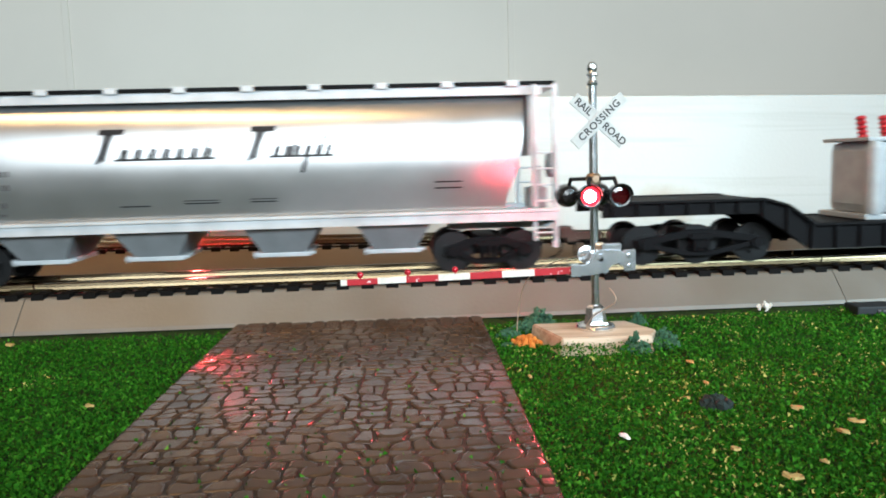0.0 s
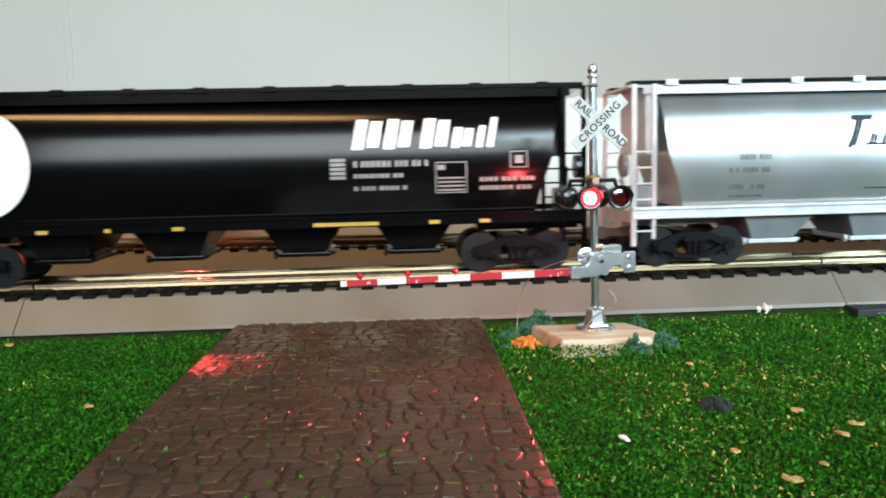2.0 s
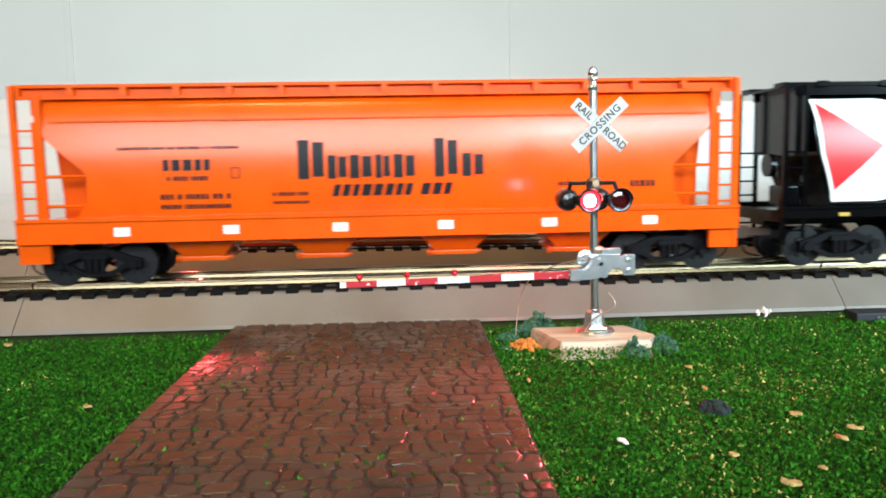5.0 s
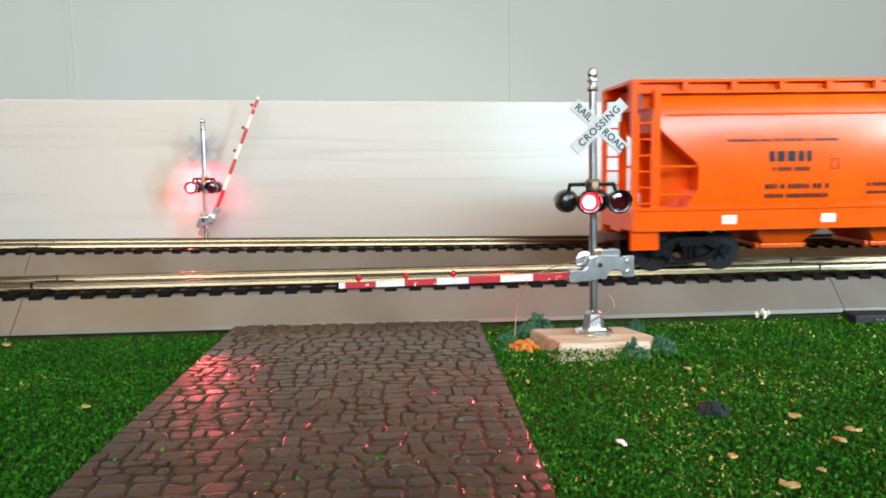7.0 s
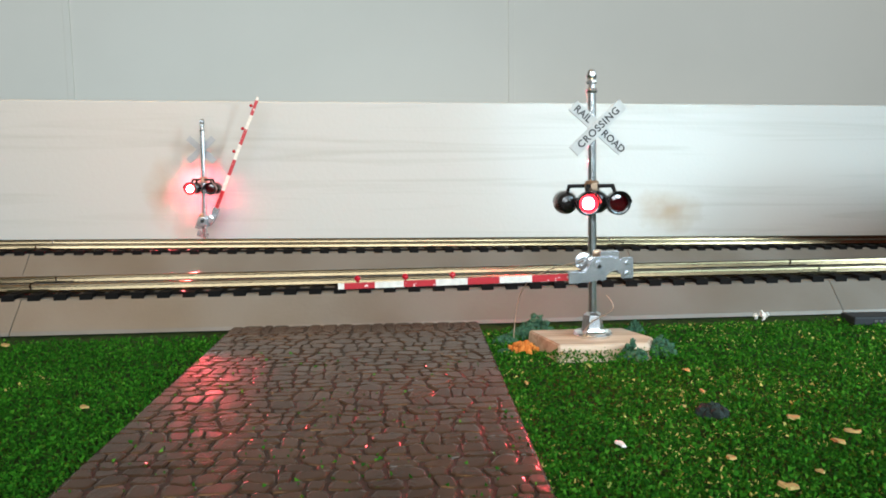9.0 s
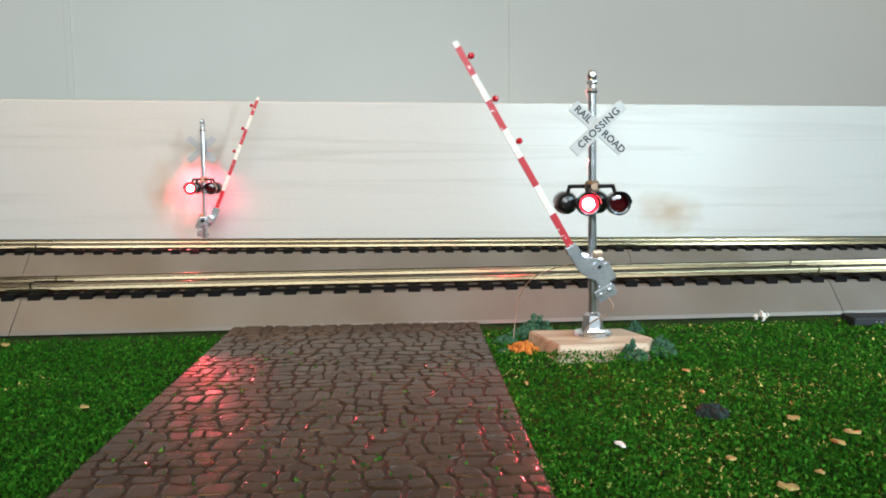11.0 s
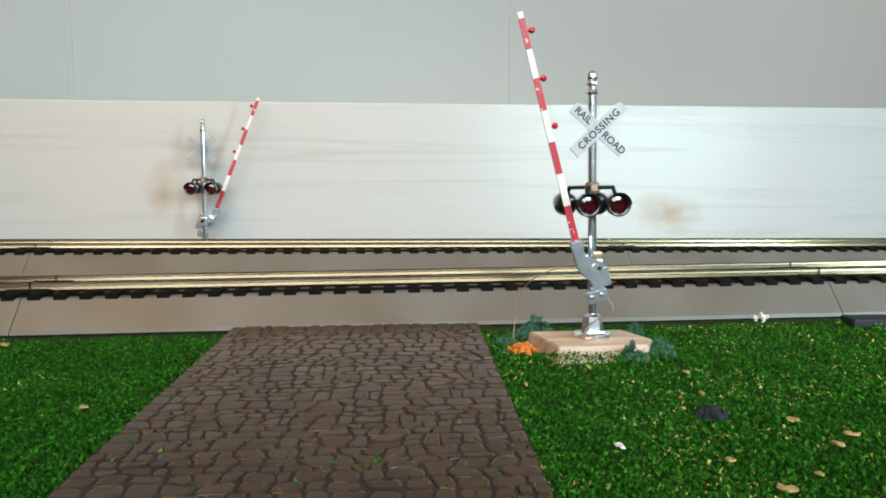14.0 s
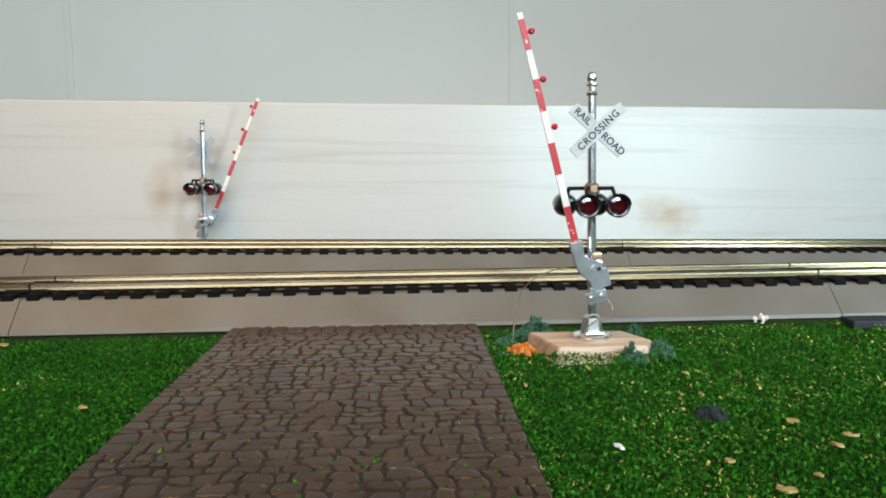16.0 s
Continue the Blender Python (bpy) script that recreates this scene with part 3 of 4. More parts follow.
def gate_arm_mesh():
    bm = bmesh.new()
    prism(bm, [(-0.0064, -0.0015), (-0.0036, -0.0015), (-0.0026, -0.0009), (-0.0014, 0.0012), (-0.0004, 0.0018), (0.0044, 0.0016), (0.0048, 0.0008), (0.0048, -0.0014),
               (0.0026, -0.0018), (0.0014, -0.0029), (-0.0004, -0.0037), (-0.0022, -0.0040), (-0.0064, -0.0040)], -0.0010, 0.0006)
    box(bm, -0.0070, -0.0046, -0.0014, 0.0010, -0.0041, -0.0014)
    box(bm, 0.0004, 0.0047, -0.0007, 0.0010, 0.0014, 0.0029)
    box(bm, 0.0042, 0.0056, -0.0009, 0.0008, -0.0022, 0.0010)
    box(bm, 0.0050, 0.0078, -0.0010, -0.0003, -0.0034, 0.0014)
    bmesh.ops.bevel(bm, geom=[e for e in bm.edges if e.calc_length() > 0.0006], offset=0.00018, segments=2, affect="EDGES")
    rod(bm, (0, -0.0013, 0), (0, 0.0010, 0), 0.00085, 16)
    return bm


NEAR = pose(0.0417, 0.1715, 0.0030, 0, -0.6, 0)
near_signal, near_lenses, near_arm = crossing_signal(NEAR, "silver crossing signal with moving striped gate on pine block", (-0.0018, 0.0049), (-0.0053, 0.0020))
FAR = pose(-0.0896, 0.3350, 0.0036, 0, -1.0, 180)
far_signal, far_lenses, far_arm = crossing_signal(FAR, "silver crossing signal with raised gate behind far track", (-0.0040, 0.0040), (-0.0038, 0.0047))
far_arm.matrix_basis = pose(*PIVOT, 0, 68.3, 0)

# ---- rolling stock ----
def spread_profile(profile, z):
    """Half width of a side profile at height z."""
    zs = [p[1] for p in profile][::-1]
    ys = [p[0] for p in profile][::-1]
    return float(np.interp(z, zs, ys))


def tank_mesh(profile, half, inset, steps=1):
    """Closed body lofted along x from a half profile (y, z), top to bottom; inset(z) shortens the ends."""
    bm = bmesh.new()
    ring = [(y, z) for y, z in profile] + [(-y, z) for y, z in profile[::-1]]
    a = [bm.verts.new((-half + inset(z), y, z)) for y, z in ring]
    b = [bm.verts.new((half - inset(z), y, z)) for y, z in ring]
    n = len(ring)
    for i in range(n):
        f = bm.faces.new((a[i], a[(i + 1) % n], b[(i + 1) % n], b[i]))
        f.smooth = True
    h = len(profile)
    for ends, flip in ((a, False), (b, True)):
        v = [bm.verts.new(e.co) for e in ends]
        for i in range(h - 1):
            q = (v[i], v[i + 1], v[n - 2 - i], v[n - 1 - i])
            bm.faces.new(q if not flip else q[::-1])
    bmesh.ops.recalc_face_normals(bm, faces=bm.faces)
    return bm


def decal(bm, profile, x0, x1, z0, z1, shear=0.0, steps=5, mat=0):
    """Printed patch lying on the near and curved side of a body."""
    rows = []
    for i in range(steps + 1):
        z = z0 + (z1 - z0) * i / steps
        y = -(spread_profile(profile, z) + 0.00012)
        dx = shear * (z - z0)
        rows.append((bm.verts.new((x0 + dx, y, z)), bm.verts.new((x1 + dx, y, z))))
    for a, b in zip(rows, rows[1:]):
        bm.faces.new((a[0], a[1], b[1], b[0])).material_index = mat


def hollow(bm, profile, x0, x1, z0, z1, t, shear=0.0, mat=0):
    """A thin printed frame."""
    decal(bm, profile, x0, x0 + t, z0, z1, shear, 4, mat)
    s = shear * (z1 - z0)
    decal(bm, profile, x1 - t, x1, z0, z1, shear, 4, mat)
    decal(bm, profile, x0 + t, x1 - t, z0, z0 + t * 0.8, shear, 2, mat)
    decal(bm, profile, x0 + t + s * (1 - t * 0.8 / (z1 - z0)), x1 - t + s * (1 - t * 0.8 / (z1 - z0)), z1 - t * 0.8, z1, shear, 2, mat)


def bars(bm, profile, x0, x1, z0, z1, t, shear=0.0):
    """Plain bars in place of a letter."""
    g = (x1 - x0) * 0.12
    m = (x0 + x1) / 2
    decal(bm, profile, x0, m - g / 2, z0, z1, shear)
    decal(bm, profile, m + g / 2, x1, z0 + (z1 - z0) * 0.06, z1 - (z1 - z0) * 0.06, shear)


def smooth_profile(profile, n=4):
    """Rounds a coarse half profile with a spline through its points."""
    pts = [Vector(q) for q in profile]
    out = []
    for i in range(len(pts) - 1):
        p0, p1, p2, p3 = pts[max(0, i - 1)], pts[i], pts[i + 1], pts[min(len(pts) - 1, i + 2)]
        for k in range(n):
            t = k / n
            q = 0.5 * (2 * p1 + (p2 - p0) * t + (2 * p0 - 5 * p1 + 4 * p2 - p3) * t * t + (3 * p1 - p0 - 3 * p2 + p3) * t ** 3)
            out.append((q.x, q.y))
    return out + [tuple(profile[-1])]


WHEEL_R = 0.0052
WHEELSETS = []


def wheelset_mesh():
    bm = bmesh.new()
    rod(bm, (0, -0.0105, 0), (0, 0.0105, 0), 0.0011, 10)
    for s in (-1, 1):
        lathe(bm, [(0.0018, -0.0014 * s), (WHEEL_R - 0.0012, -0.0012 * s), (WHEEL_R - 0.0006, -0.0014 * s), (WHEEL_R, -0.0012 * s), (WHEEL_R + 0.0001, 0.0006 * s), (WHEEL_R + 0.0006, 0.0008 * s), (WHEEL_R + 0.0006, 0.0012 * s), (0.0016, 0.0012 * s)], 28, "y", (0, -0.0083 * s, 0))
        for k in range(6):
            a = k * math.pi / 3
            box(bm, 0.0026 * math.cos(a) - 0.0005, 0.0026 * math.cos(a) + 0.0005, -0.0100 * s - 0.0002, -0.0100 * s + 0.0004, 0.0026 * math.sin(a) - 0.0005, 0.0026 * math.sin(a) + 0.0005)
    bmesh.ops.recalc_face_normals(bm, faces=bm.faces)
    return bm


def truck(car, x, axles=(-0.0100, 0.0100)):
    e = max(axles)
    bm = bmesh.new()
    for s in (-1, 1):
        y0, y1 = s * 0.0106, s * 0.0124
        prism(bm, [(-e - 0.0022, 0.0068), (-e + 0.0010, 0.0076), (-0.0045, 0.0094), (0.0045, 0.0094), (e - 0.0010, 0.0076), (e + 0.0022, 0.0068),
                   (e + 0.0022, 0.0044), (e - 0.0016, 0.0044), (e - 0.0022, 0.0058), (0.0042, 0.0074), (-0.0042, 0.0074), (-e + 0.0022, 0.0058), (-e + 0.0016, 0.0044), (-e - 0.0022, 0.0044)], min(y0, y1), max(y0, y1))
        prism(bm, [(-e + 0.0020, 0.0058), (-e + 0.0016, 0.0044), (-0.0038, 0.0020), (0.0038, 0.0020), (e - 0.0016, 0.0044), (e - 0.0020, 0.0058), (0.0036, 0.0034), (-0.0036, 0.0034)], min(y0, y1) + 0.0001, max(y0, y1) - 0.0001)
        for a in axles:
            rod(bm, (a, s * 0.0122, 0.0054), (a, s * 0.0132, 0.0054), 0.0014, 10)
        for q in (-0.0018, 0, 0.0018):
            rod(bm, (q, s * 0.0126, 0.0034), (q, s * 0.0126, 0.0072), 0.0008, 8)
        box(bm, -0.0034, 0.0034, min(y0, s * 0.0134), max(y0, s * 0.0134), 0.0070, 0.0084)
    box(bm, -0.0028, 0.0028, -0.0110, 0.0110, 0.0060, 0.0095)
    t = part("truck", bm, M_TRUCK, car, "black plastic truck frame", m=pose(x, 0, 0))
    for a in axles:
        if WHEELSETS:
            w = again(WHEELSETS[0][0], t, pose(a, 0, WHEEL_R))
        else:
            w = part("wheelset", wheelset_mesh(), M_WHEEL, t, "dark metal wheelset", m=pose(a, 0, WHEEL_R))
        WHEELSETS.append((w, a))


def coupler(car, x, s):
    bm = bmesh.new()
    box(bm, *sorted((x - s * 0.004, x + s * 0.0052)), -0.0012, 0.0012, 0.0066, 0.0090, bev=0.0003)
    box(bm, *sorted((x + s * 0.0036, x + s * 0.0072)), -0.0024, 0.0020, 0.0060, 0.0096, bev=0.0005)
    part("coupler", bm, M_RUST, car, "rusty brown knuckle coupler")
    tube("trip_pin", [(x + s * 0.0042, 0, 0.0062), (x + s * 0.0044, 0, 0.0028), (x + s * 0.0030, -0.0004, 0.0008), (x + s * 0.0002, -0.0030, 0.0006)], 0.0003, M_TRUCK, car)


def ladder(car, x, y, z0, z1, w, mat, n=7):
    """End ladder: two stiles and rungs."""
    bm = bmesh.new()
    for q in (-w / 2, w / 2):
        box(bm, x + q - 0.00045, x + q + 0.00045, y - 0.0004, y + 0.0004, z0, z1)
    for i in range(n):
        z = z0 + (z1 - z0) * (i + 0.5) / n
        rod(bm, (x - w / 2, y, z), (x + w / 2, y, z), 0.0003, 6)
    return part("ladder", bm, mat, car)


def hopper_bays(car, xs, top, mat, mat_out, low=0.0041, hw=0.0108, bw=0.0058):
    first = None
    for x in xs:
        if first:
            h = again(first, car, pose(x, 0, 0))
            again(first_out, h)
            continue
        bm = bmesh.new()
        a = [bm.verts.new(p) for p in ((-hw, -0.0142, top), (hw, -0.0142, top), (hw, 0.0142, top), (-hw, 0.0142, top))]
        b = [bm.verts.new(p) for p in ((-bw, -0.0095, low), (bw, -0.0095, low), (bw, 0.0095, low), (-bw, 0.0095, low))]
        bm.faces.new(a)
        bm.faces.new(b[::-1])
        for i in range(4):
            bm.faces.new((a[i], b[i], b[(i + 1) % 4], a[(i + 1) % 4]))
        bmesh.ops.recalc_face_normals(bm, faces=bm.faces)
        first = part("hopper_bay", bm, mat, car, m=pose(x, 0, 0))
        bm = bmesh.new()
        box(bm, -bw - 0.0016, bw + 0.0016, -0.0102, 0.0102, low - 0.0008, low + 0.0004, bev=0.0002)
        rod(bm, (-bw - 0.0028, -0.0085, low), (bw + 0.0028, -0.0085, low), 0.0005, 8)
        rod(bm, (-bw - 0.0028, -0.0085, low - 0.0003), (-bw - 0.0020, -0.0085, low - 0.0003), 0.0011, 8)
        first_out = part("outlet_gate", bm, mat_out, first)


TANK = smooth_profile([(0.0, 0.0492), (0.0058, 0.0489), (0.0092, 0.0474), (0.0118, 0.0450), (0.0138, 0.0415), (0.0150, 0.0375), (0.0157, 0.0330), (0.0160, 0.0285), (0.0158, 0.0240), (0.0152, 0.0195), (0.0145, 0.0150)])


def cylindrical_hopper(label, half, roof, paint, trim, under, outlet, dark_roof, inset0=0.0085):
    """Covered hopper wagon with a round tank body, end platforms and four bays."""
    car = thing("hopper_car", FRONT, label, "freight car", "train cars")
    body = part("tank_body", tank_mesh(TANK, half, lambda z: float(np.interp(z, (0.015, 0.020, 0.030, 0.0492), (inset0 + 0.0065, inset0 + 0.0055, inset0 + 0.002, inset0)))), paint, car)
    bm = bmesh.new()
    box(bm, -half, half, -0.0125, 0.0125, roof - 0.0021, roof - 0.0014)
    part("roof_deck", bm, trim, car)
    for s in (-1, 1):
        bm = bmesh.new()
        box(bm, -half + 0.004, half - 0.004, s * 0.0122 - 0.0006, s * 0.0122 + 0.0006, roof - 0.0040, roof - 0.0021)
        part("roof_rail", bm, trim, car)
        bm = bmesh.new()
        box(bm, -half + 0.0004, half - 0.0004, *sorted((s * 0.0130, s * 0.0076)), roof - 0.0014, roof - 0.0003)
        part("running_board", bm, dark_roof, car, "dark roof walkway")
        bm = bmesh.new()
        prism(bm, [(s * y, z) for y, z in ((0.0140, 0.0118), (0.0160, 0.0118), (0.0160, 0.0142), (0.0167, 0.0144), (0.0167, 0.0152), (0.0140, 0.0152))], -half, half, axis="x")
        part("side_sill", bm, trim, car)
        bm = bmesh.new()
        box(bm, *sorted((s * half, s * (half - 0.020))), -0.0139, 0.0139, 0.0128, 0.0138)
        part("end_platform", bm, trim, car)
    first = clip = None
    for i in range(10):
        x = -half + 0.012 + i * (2 * half - 0.024) / 9
        if first:
            again(first, car, pose(x, 0, 0))
            again(clip, car, pose(x, 0, 0))
            continue
        bm = bmesh.new()
        box(bm, -0.006, 0.006, -0.005, 0.005, roof - 0.0014, roof - 0.0002, bev=0.0003)
        first = part("hatch", bm, trim, car, m=pose(x, 0, 0))
        bm = bmesh.new()
        box(bm, -0.0017, 0.0017, -0.0134, -0.0131, roof - 0.0017, roof, bev=0.0001)
        clip = part("walkway_bracket", bm, trim, car, m=pose(x, 0, 0))
    for s in (-1, 1):
        bm = bmesh.new()
        box(bm, *sorted((s * half, s * (half - 0.030))), -0.0045, 0.0045, 0.0090, 0.0127)
        part("stub_sill", bm, trim, car)
        bm = bmesh.new()
        for y in (-0.0148, 0.0148):
            box(bm, *sorted((s * half, s * (half - 0.0013))), y - 0.0006, y + 0.0006, 0.0040, roof - 0.0014)
            box(bm, *sorted((s * (half - 0.0058), s * (half - 0.0070))), y - 0.0006, y + 0.0006, 0.0140, roof - 0.0014)
        box(bm, *sorted((s * (half - 0.0050), s * (half - 0.0075))), -0.0120, 0.0120, 0.0300, roof - 0.0014)
        box(bm, *sorted((s * half, s * (half - 0.0008))), -0.0145, 0.0145, 0.0105, 0.0140)
        part("end_frame", bm, trim, car)
        for y in (-0.0150, 0.0150):
            ladder(car, s * (half - 0.0036), y, 0.0060, 0.0330, 0.0056, trim, 6)
        bm = bmesh.new()
        rod(bm, (s * (half + 0.0004), -0.0060, 0.0270), (s * (half - 0.0012), -0.0060, 0.0270), 0.0034, 16)
        rod(bm, (s * (half - 0.004), -0.0060, 0.0200), (s * (half - 0.004), -0.0060, 0.0270), 0.0009, 8)
        box(bm, *sorted((s * (half - 0.002), s * (half - 0.0075))), -0.0105, -0.0030, 0.0150, 0.0210, bev=0.0006)
        part("brake_gear", bm, under, car)
        truck(car, s * (half - 0.0195))
        coupler(car, s * half, s)
    hopper_bays(car, [-0.0500, -0.0190, 0.0165, 0.0478], 0.0125, under, outlet)
    return car


def flatten(car, bm, mats, label, name="lettering"):
    return part(name, bm, mats, car, label, smooth=True)


def decal_shape(bm, profile, rows):
    """One printed patch from (z, left, right) rows."""
    prev = None
    for z, x0, x1 in rows:
        y = -(spread_profile(profile, z) + 0.00012)
        cur = [bm.verts.new((x0 + (x1 - x0) * k / 4, y, z)) for k in range(5)]
        if prev:
            for k in range(4):
                bm.faces.new((prev[k], prev[k + 1], cur[k + 1], cur[k]))
        prev = cur


def raise_body(car, dz):
    """Sets the body on its trucks."""
    for ob in car.children:
        kind = ob.name.split(".")[0]
        if kind not in ("truck", "coupler", "trip_pin"):
            ob.matrix_basis = Matrix.Translation((0, 0, dz)) @ ob.matrix_basis
        elif kind != "truck":
            ob.matrix_basis = Matrix.Translation((0, 0, 0.0012)) @ ob.matrix_basis
    return car


def silver_car():
    car = cylindrical_hopper("silver-grey cylindrical covered hopper car with black script marks", 0.094, 0.0509, M_SILVER, M_SILVER_TRIM, M_SILVER_UNDER, M_SILVER_TRIM, M_CARBLACK)
    bm = bmesh.new()
    for x0, x1, n in ((-0.0257, 0.0003, 7), (0.0153, 0.0320, 6)):
        w = (x1 - x0) / n
        for i in range(n):
            bars(bm, TANK, x0 + i * w, x0 + (i + 0.62) * w, 0.0312, 0.0345, 0.00095, 0.35)
        decal(bm, TANK, x0 - 0.001, x1, 0.0312, 0.0318, 0.3, 2)
    for x0 in (-0.0327, 0.0076):
        bars(bm, TANK, x0 + 0.001, x0 + 0.0036, 0.0306, 0.0395, 0.0012, 0.35)
        decal(bm, TANK, x0 + 0.002, x0 + 0.0085, 0.0383, 0.0398, 0.35, 2)
    for x in (-0.0037, 0.0198, 0.0276):
        decal(bm, TANK, x, x + 0.0009, 0.0312, 0.0370, 0.35)
    decal(bm, TANK, 0.0228, 0.0238, 0.0270, 0.0340, 0.35)
    for x0, x1, z0, z1 in ((-0.0260, -0.0180, 0.0188, 0.0191), (-0.0090, 0.0005, 0.0192, 0.0195), (-0.0090, 0.0005, 0.0200, 0.0202), (0.0090, 0.0160, 0.0192, 0.0195), (0.0090, 0.0160, 0.0200, 0.0202), (0.0595, 0.0670, 0.0215, 0.0219), (0.0595, 0.0670, 0.0232, 0.0236)):
        decal(bm, TANK, x0, x1, z0, z1)
    flatten(car, bm, M_DECAL_K, "black painted lettering shapes")
    bm = bmesh.new()
    rng = random.Random(12)
    for x0, x1, z, h in ((-0.0630, -0.0545, 0.0278, 0.0015), (-0.0660, -0.0535, 0.0242, 0.0015), (-0.0660, -0.0625, 0.0195, 0.0014), (-0.0595, -0.0555, 0.0195, 0.0014), (-0.0660, -0.0560, 0.0172, 0.0007)):
        x = x0
        while x < x1:
            q = h * rng.uniform(0.45, 0.7)
            decal(bm, TANK, x, x + q, z, z + h, 0, 1)
            x += q + h * (0.25 if rng.random() < 0.75 else 0.8)
    flatten(car, bm, M_DECAL_G, "small grey stencil marks", "stencil")
    return raise_body(car, 0.0022)


def black_car():
    car = cylindrical_hopper("glossy black cylindrical covered hopper car with white and red end emblem", 0.0965, 0.0508, M_CARBLACK, M_CARBLACK, M_CARBLACK, M_CARBLACK, M_CARBLACK, 0.0078)
    bm = bmesh.new()
    def end(z):
        return float(np.interp(z, (0.015, 0.020, 0.030, 0.0492), (-0.0815, -0.0825, -0.0858, -0.0880)))
    z0, z1 = 0.0163, 0.0457
    zc, r = (z0 + z1) / 2, (z1 - z0) / 2
    levels = [zc - r * math.cos(math.pi * i / 36) for i in range(37)]
    decal_shape(bm, TANK, [(z, end(z), -0.0690 + math.sqrt(max(0, r * r - (z - zc) ** 2))) for z in levels])
    flatten(car, bm, M_DECAL_W, "white half-round emblem field", "emblem_field")
    bm = bmesh.new()
    prof = [(y + 0.0001, z) for y, z in TANK]
    rows = []
    for i in range(31):
        z = 0.0195 + 0.0253 * i / 30
        rows.append((z, end(z) + 0.0010, max(end(z) + 0.0012, float(np.interp(z, (0.0195, 0.0321, 0.0448), (-0.0812, -0.0672, -0.0866))))))
    decal_shape(bm, prof, rows)
    flatten(car, bm, M_DECAL_R, "red triangular emblem", "emblem_triangle")
    bm = bmesh.new()
    t = 0.0019
    bars(bm, TANK, 0.0312, 0.0385, 0.0330, 0.0412, t, 0.2)
    bars(bm, TANK, 0.0398, 0.0470, 0.0330, 0.0412, t, 0.2)
    bars(bm, TANK, 0.0498, 0.0572, 0.0330, 0.0412, t, 0.2)
    bars(bm, TANK, 0.0586, 0.0640, 0.0330, 0.0386, t * 0.9, 0.2)
    decal(bm, TANK, 0.0654, 0.0672, 0.0330, 0.0390, 0.2)
    decal(bm, TANK, 0.0684, 0.0702, 0.0330, 0.0412, 0.2)
    flatten(car, bm, M_DECAL_W, "bold white painted lettering shapes")
    bm = bmesh.new()
    for i in range(5):
        decal(bm, TANK, 0.0252, 0.0294, 0.0250 + i * 0.0012, 0.0259 + i * 0.0012, 0, 1)
    rng = random.Random(8)
    for x0, x1, z, h in ((0.0316, 0.0520, 0.0282, 0.0017), (0.0316, 0.0455, 0.0252, 0.0012), (0.0316, 0.0460, 0.0218, 0.0012), (0.0664, 0.0810, 0.0236, 0.0012), (0.0664, 0.0810, 0.0212, 0.0012)):
        x = x0
        while x < x1:
            w = rng.uniform(0.0009, 0.0013)
            decal(bm, TANK, x, x + w, z, z + h, 0, 1)
            x += w + (0.00035 if rng.random() < 0.8 else 0.0011)
    for a in ((0.0540, 0.0628, 0.0206, 0.0292), (0.0748, 0.0798, 0.0272, 0.0318)):
        hollow(bm, TANK, *a, 0.00035)
    for i in range(4):
        decal(bm, TANK, 0.0548, 0.0620, 0.0212 + i * 0.0011, 0.0217 + i * 0.0011, 0, 1)
    decal(bm, TANK, 0.0546, 0.0568, 0.0270, 0.0284, 0, 1)
    decal(bm, TANK, 0.0762, 0.0784, 0.0284, 0.0306, 0, 2)
    flatten(car, bm, M_DECAL_D, "small worn white stencil marks", "stencil")
    for x, w in ((-0.080, 0.003), (-0.054, 0.003), (-0.018, 0.003), (0.020, 0.018), (0.052, 0.003), (0.066, 0.003), (-0.036, 0.0015)):
        bm = bmesh.new()
        box(bm, x, x + w, -0.0164, -0.0159, 0.0122, 0.0132)
        part("sill_mark", bm, M_DECAL_Y, car, "yellow reflective sill mark")
    return raise_body(car, 0.0022)


WIDE = smooth_profile([(0.0, 0.0500), (0.0090, 0.0497), (0.0122, 0.0484), (0.0138, 0.0462), (0.0150, 0.0420), (0.0160, 0.0360), (0.0165, 0.0300), (0.0166, 0.0240), (0.0163, 0.0180), (0.0158, 0.0150)])


